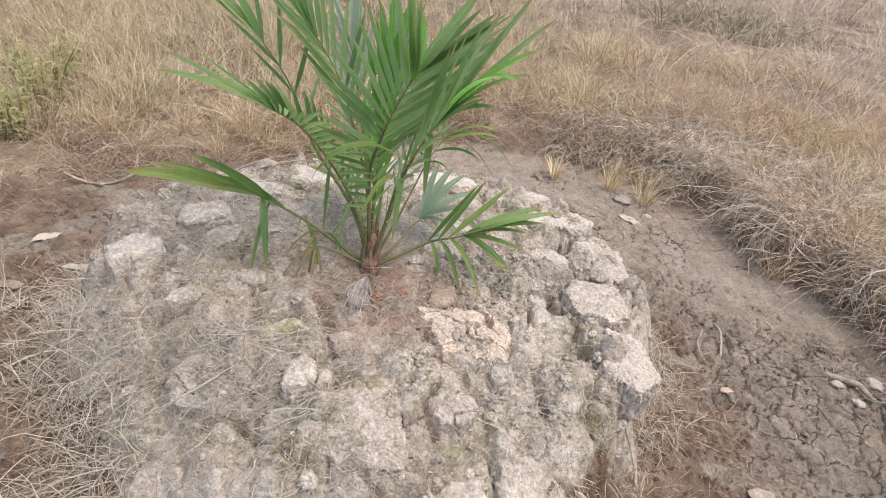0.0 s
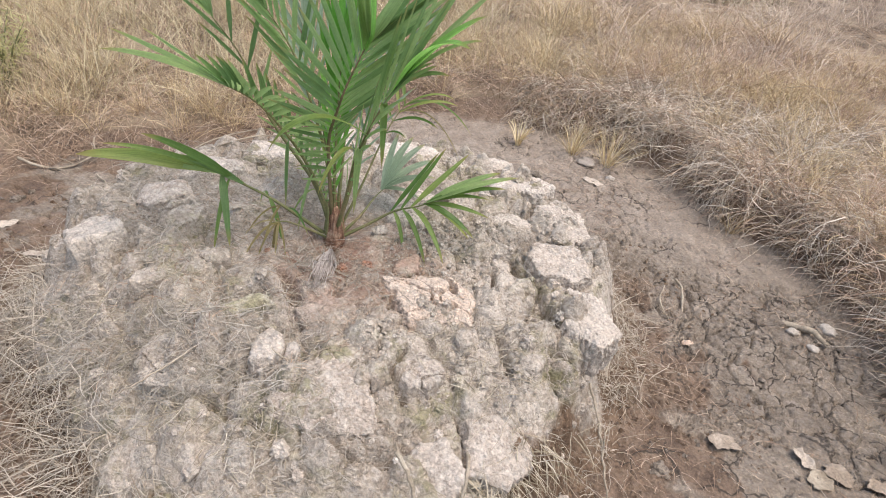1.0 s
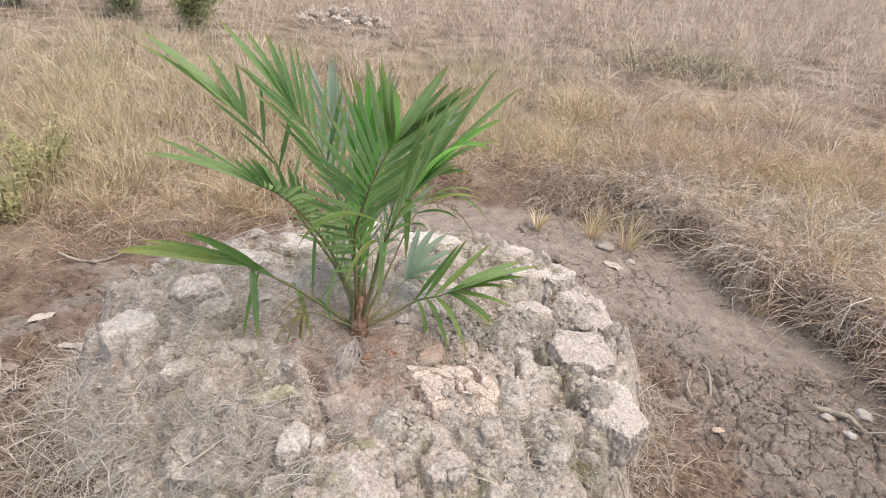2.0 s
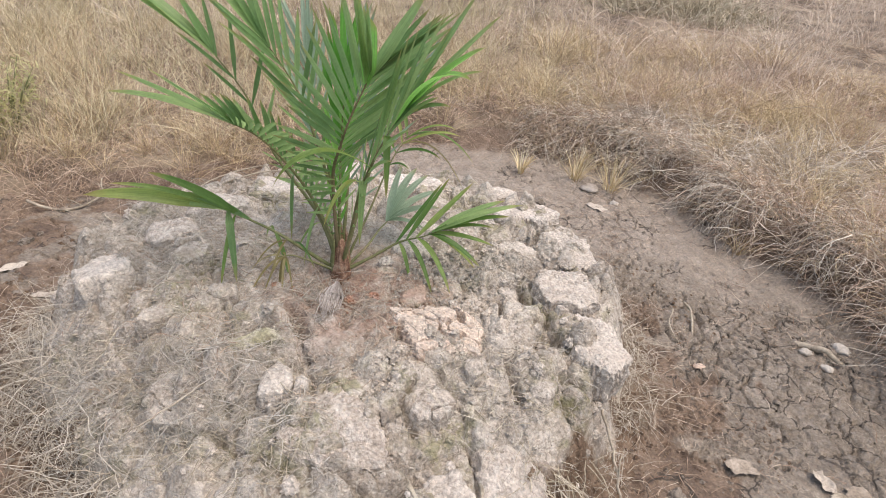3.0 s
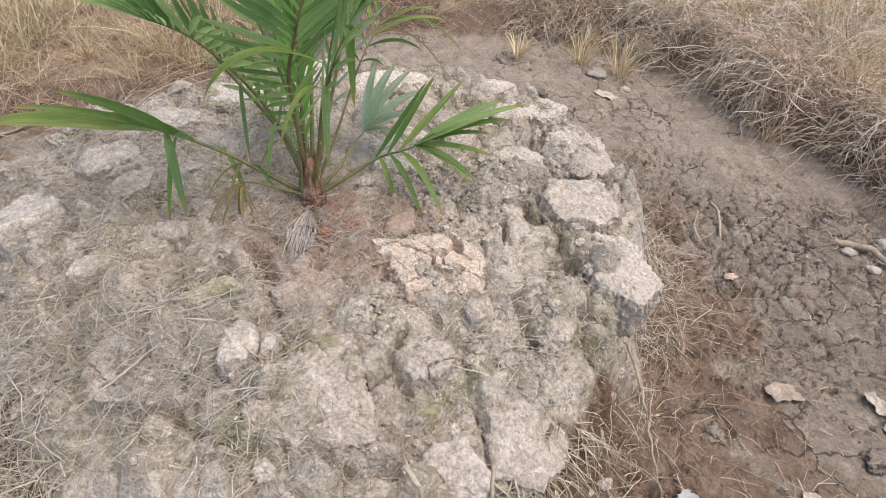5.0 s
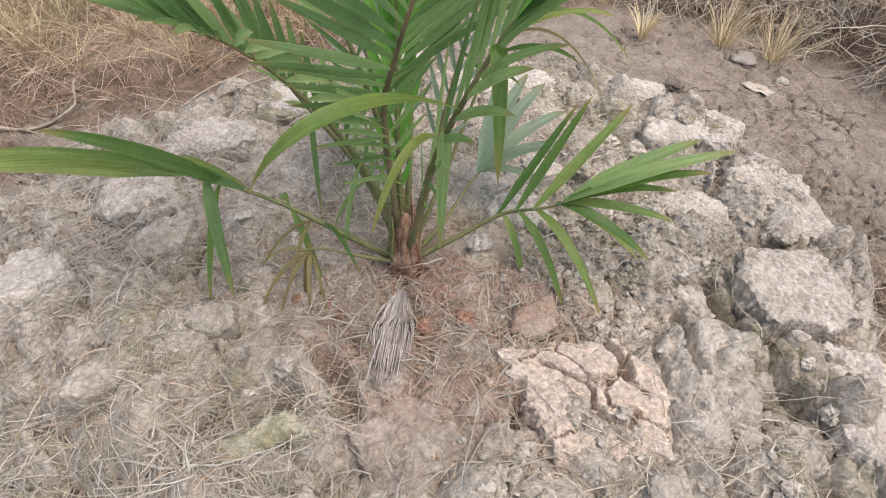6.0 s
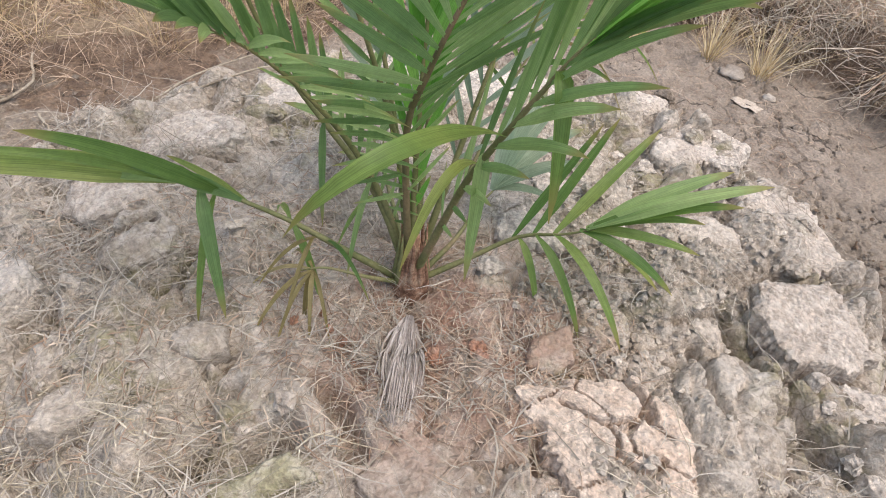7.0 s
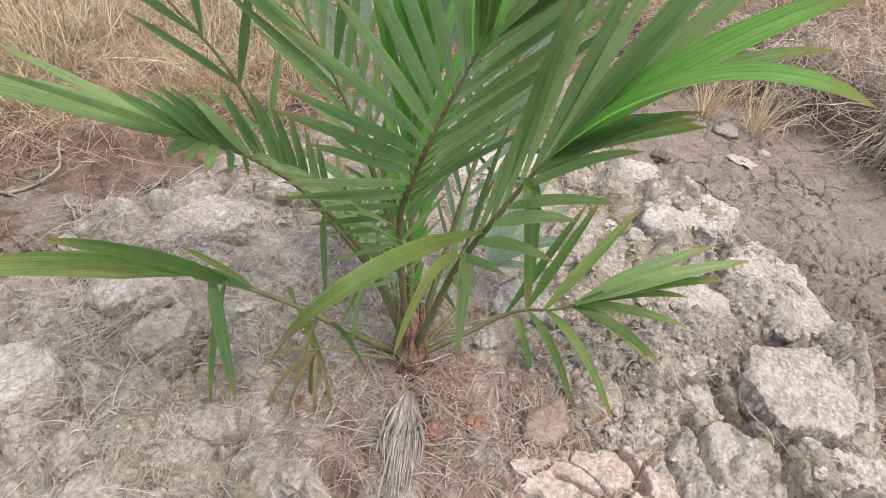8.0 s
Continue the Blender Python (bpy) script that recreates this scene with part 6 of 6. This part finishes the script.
twig([(0.30, 0.98, 0.36), (0.34, 0.94, 0.33), (0.37, 0.86, 0.27), (0.35, 0.80, 0.2)], 0.006, "bent pale root on the mound's front", forks=1)
twig([(0.47, 1.03, 0.335), (0.475, 0.97, 0.315), (0.465, 0.92, 0.27), (0.45, 0.87, 0.22)], 0.005, "thick pale root hanging from the mound")
twig([(-0.27, 1.20, 0.38), (-0.33, 1.10, 0.37), (-0.40, 1.02, 0.35)], 0.0035, "flattened grey stalk on the mound")
twig([(0.02, 1.25, 0.40), (0.13, 1.32, 0.40), (0.23, 1.37, 0.39)], 0.0028, "pale dry stalk lying over the clay")
twig([(-0.08, 1.22, 0.40), (0.0, 1.17, 0.41), (0.10, 1.27, 0.405), (0.16, 1.33, 0.395)], 0.0022, "long straw stem lying over the clay")
twig([(-0.75, 2.3, 0.36), (-0.55, 2.40, 0.42), (-0.4, 2.45, 0.42), (-0.2, 2.35, 0.40)], 0.0036, "long pale straw stem behind the palm")
twig([(-0.92, 2.1, 0.3), (-0.7, 2.36, 0.40), (-0.55, 2.55, 0.40)], 0.0036, "long pale straw stem behind the palm")
twig([at(-1.42, 2.62), at(-1.3, 2.5, 0.03), at(-1.25, 2.4)], 0.005, "thin pale root on the brown mud", forks=1)
twig([at(-1.75, 2.55, 0.05), at(-1.62, 2.6, 0.03), at(-1.5, 2.72, 0.04), at(-1.55, 2.85, 0.06)], 0.008, "knotted pale root at the bank", forks=2)

# the withered frond stub in front of the palm
fan = tagged(new("withered_frond"), "withered grey frond fanned out on the clay", "dead frond")
for k in range(84):
    q = (k - 41.5) / 41.5 + turn.gauss(0, 0.12)
    reach = turn.uniform(0.6, 1.0) - 0.12 * q * q
    stray = turn.gauss(0, 0.007)
    bm = bmesh.new()
    rows = []
    for j in range(7):
        t = j / 6
        p = Vector((-0.033 + q * (0.006 + 0.043 * t * (1.5 - t)) + (stray + 0.008) * t + 0.003 * math.sin(4 * t + k), 1.695 - 0.235 * t * reach, 0))
        p.z = 0.5 * (one(mound_base, p.x, p.y) + 0.03) + 0.5 * (one(mound_z, p.x, p.y) + one(gash, p.x, p.y)) + 0.014 + 0.006 * math.cos(3 * q) + 0.006 * turn.random()
        w = 0.003 * (1 - 0.7 * t)
        rows.append([bm.verts.new(p + Vector((-w, 0, 0.002))), bm.verts.new(p + Vector((0, 0, -0.001))), bm.verts.new(p + Vector((w, 0, 0.002)))])
    for r, s in zip(rows, rows[1:]):
        bm.faces.new((r[0], r[1], s[1], s[0]))
        bm.faces.new((r[1], r[2], s[2], s[1]))
    part("dry_strip", bm, GREY_STRIP, fan)
twig([at(-0.05, 1.52, 0.02), at(-0.08, 1.46, 0.02), at(-0.11, 1.42, 0.02)], 0.003, "thin pale stem end on the clay")

# ---- further off ----


def bush(x, y, size, n, leaf, mat, label, stems=14, name="bush"):
    """A loose bush: thin stems from one foot and many small leaves about them, uneven in outline."""
    holder = tagged(new(name), label, "bush")
    r = random.Random(int(x * 100 + y * 10))
    z0 = one(ground_z, x, y)
    tips = []
    for k in range(stems):
        a, out = r.uniform(0, 2 * math.pi), r.uniform(0.2, 1.0)
        top = Vector((x + size * 0.6 * out * math.cos(a), y + size * 0.6 * out * math.sin(a), z0 + size * r.uniform(0.5, 1.0)))
        foot_at = Vector((x + 0.05 * math.cos(a), y + 0.05 * math.sin(a), z0 - 0.02))
        knee = foot_at.lerp(top, 0.5) + Vector((0, 0, size * 0.12))
        part("stem", tube([foot_at, knee, top], [0.006, 0.005, 0.002], 5), STALK, holder)
        tips.append((foot_at, knee, top))
    which = rng.integers(0, stems, n)
    t = 0.12 + 0.88 * rng.random(n)
    pos = np.array([tips[i][0].lerp(tips[i][1], min(1, 2 * q)) if q < 0.5 else tips[i][1].lerp(tips[i][2], 2 * q - 1) for i, q in zip(which, t)])
    pos = pos + rng.normal(0, size * 0.07, (n, 3))
    me = blades("leaves", pos, rng.uniform(0, 2 * math.pi, n), rng.uniform(0.6, 1.3, n) * leaf, rng.uniform(-0.4, 1.2, n), rng.uniform(0, 1.2, n), rng.uniform(0.15, 0.3, n) * leaf, mat, 3,
                rng.uniform(-1, 1, n))
    tagged(part_mesh("leaves", me, holder), "", kind="stuff")
    return holder


bush(-2.35, 3.25, 0.42, 800, 0.05, WEED, "yellow-green leafy weed among the dry grass", name="weed")
bush(-2.15, 2.75, 0.3, 450, 0.05, WEED, "yellow-green leafy weed at the ditch bank", name="weed")
bush(-4.3, 9.2, 1.0, 2600, 0.10, HAZY_SHRUB, "green shrub in the dry grassland", 22)
bush(-5.7, 9.8, 1.2, 2800, 0.10, HAZY_SHRUB, "green shrub in the dry grassland", 22)
bush(-7.4, 9.6, 1.1, 2600, 0.10, HAZY_SHRUB, "low green shrub in the dry grassland", 22)
grass("scrub_grass", "low dull grey-green scrub grass further off", 700, (1.4, 4.4, 8.2, 10.2), lambda x, y: np.exp(-(((x - 2.9) / 0.8) ** 2 + ((y - 9.2) / 0.5) ** 2)), SCRUB,
      (0.25, 0.55), (0.6, 1.5), (0.3, 1.6), (0.006, 0.012), 4, 0.2, 18, 0.1)

pile = tagged(new("stone_heap"), "low heap of pale broken stones in the grass", "stone heap")
for k in range(46):
    a, d = turn.uniform(0, 2 * math.pi), math.sqrt(turn.random())
    x, y = -2.5 + 0.75 * d * math.cos(a), 10.7 + 0.4 * d * math.sin(a)
    ob = part_mesh("stone", clods[(k * 5 + 1) % 12], pile)
    size = turn.uniform(0.08, 0.17)
    ob.matrix_basis = pose(x, y, one(ground_z, x, y) + 0.2 * (1 - d * d) * turn.random() + 0.16, turn.uniform(-40, 40), turn.uniform(-40, 40), turn.uniform(0, 360)) @ Matrix.Diagonal((size, size, size, 1))
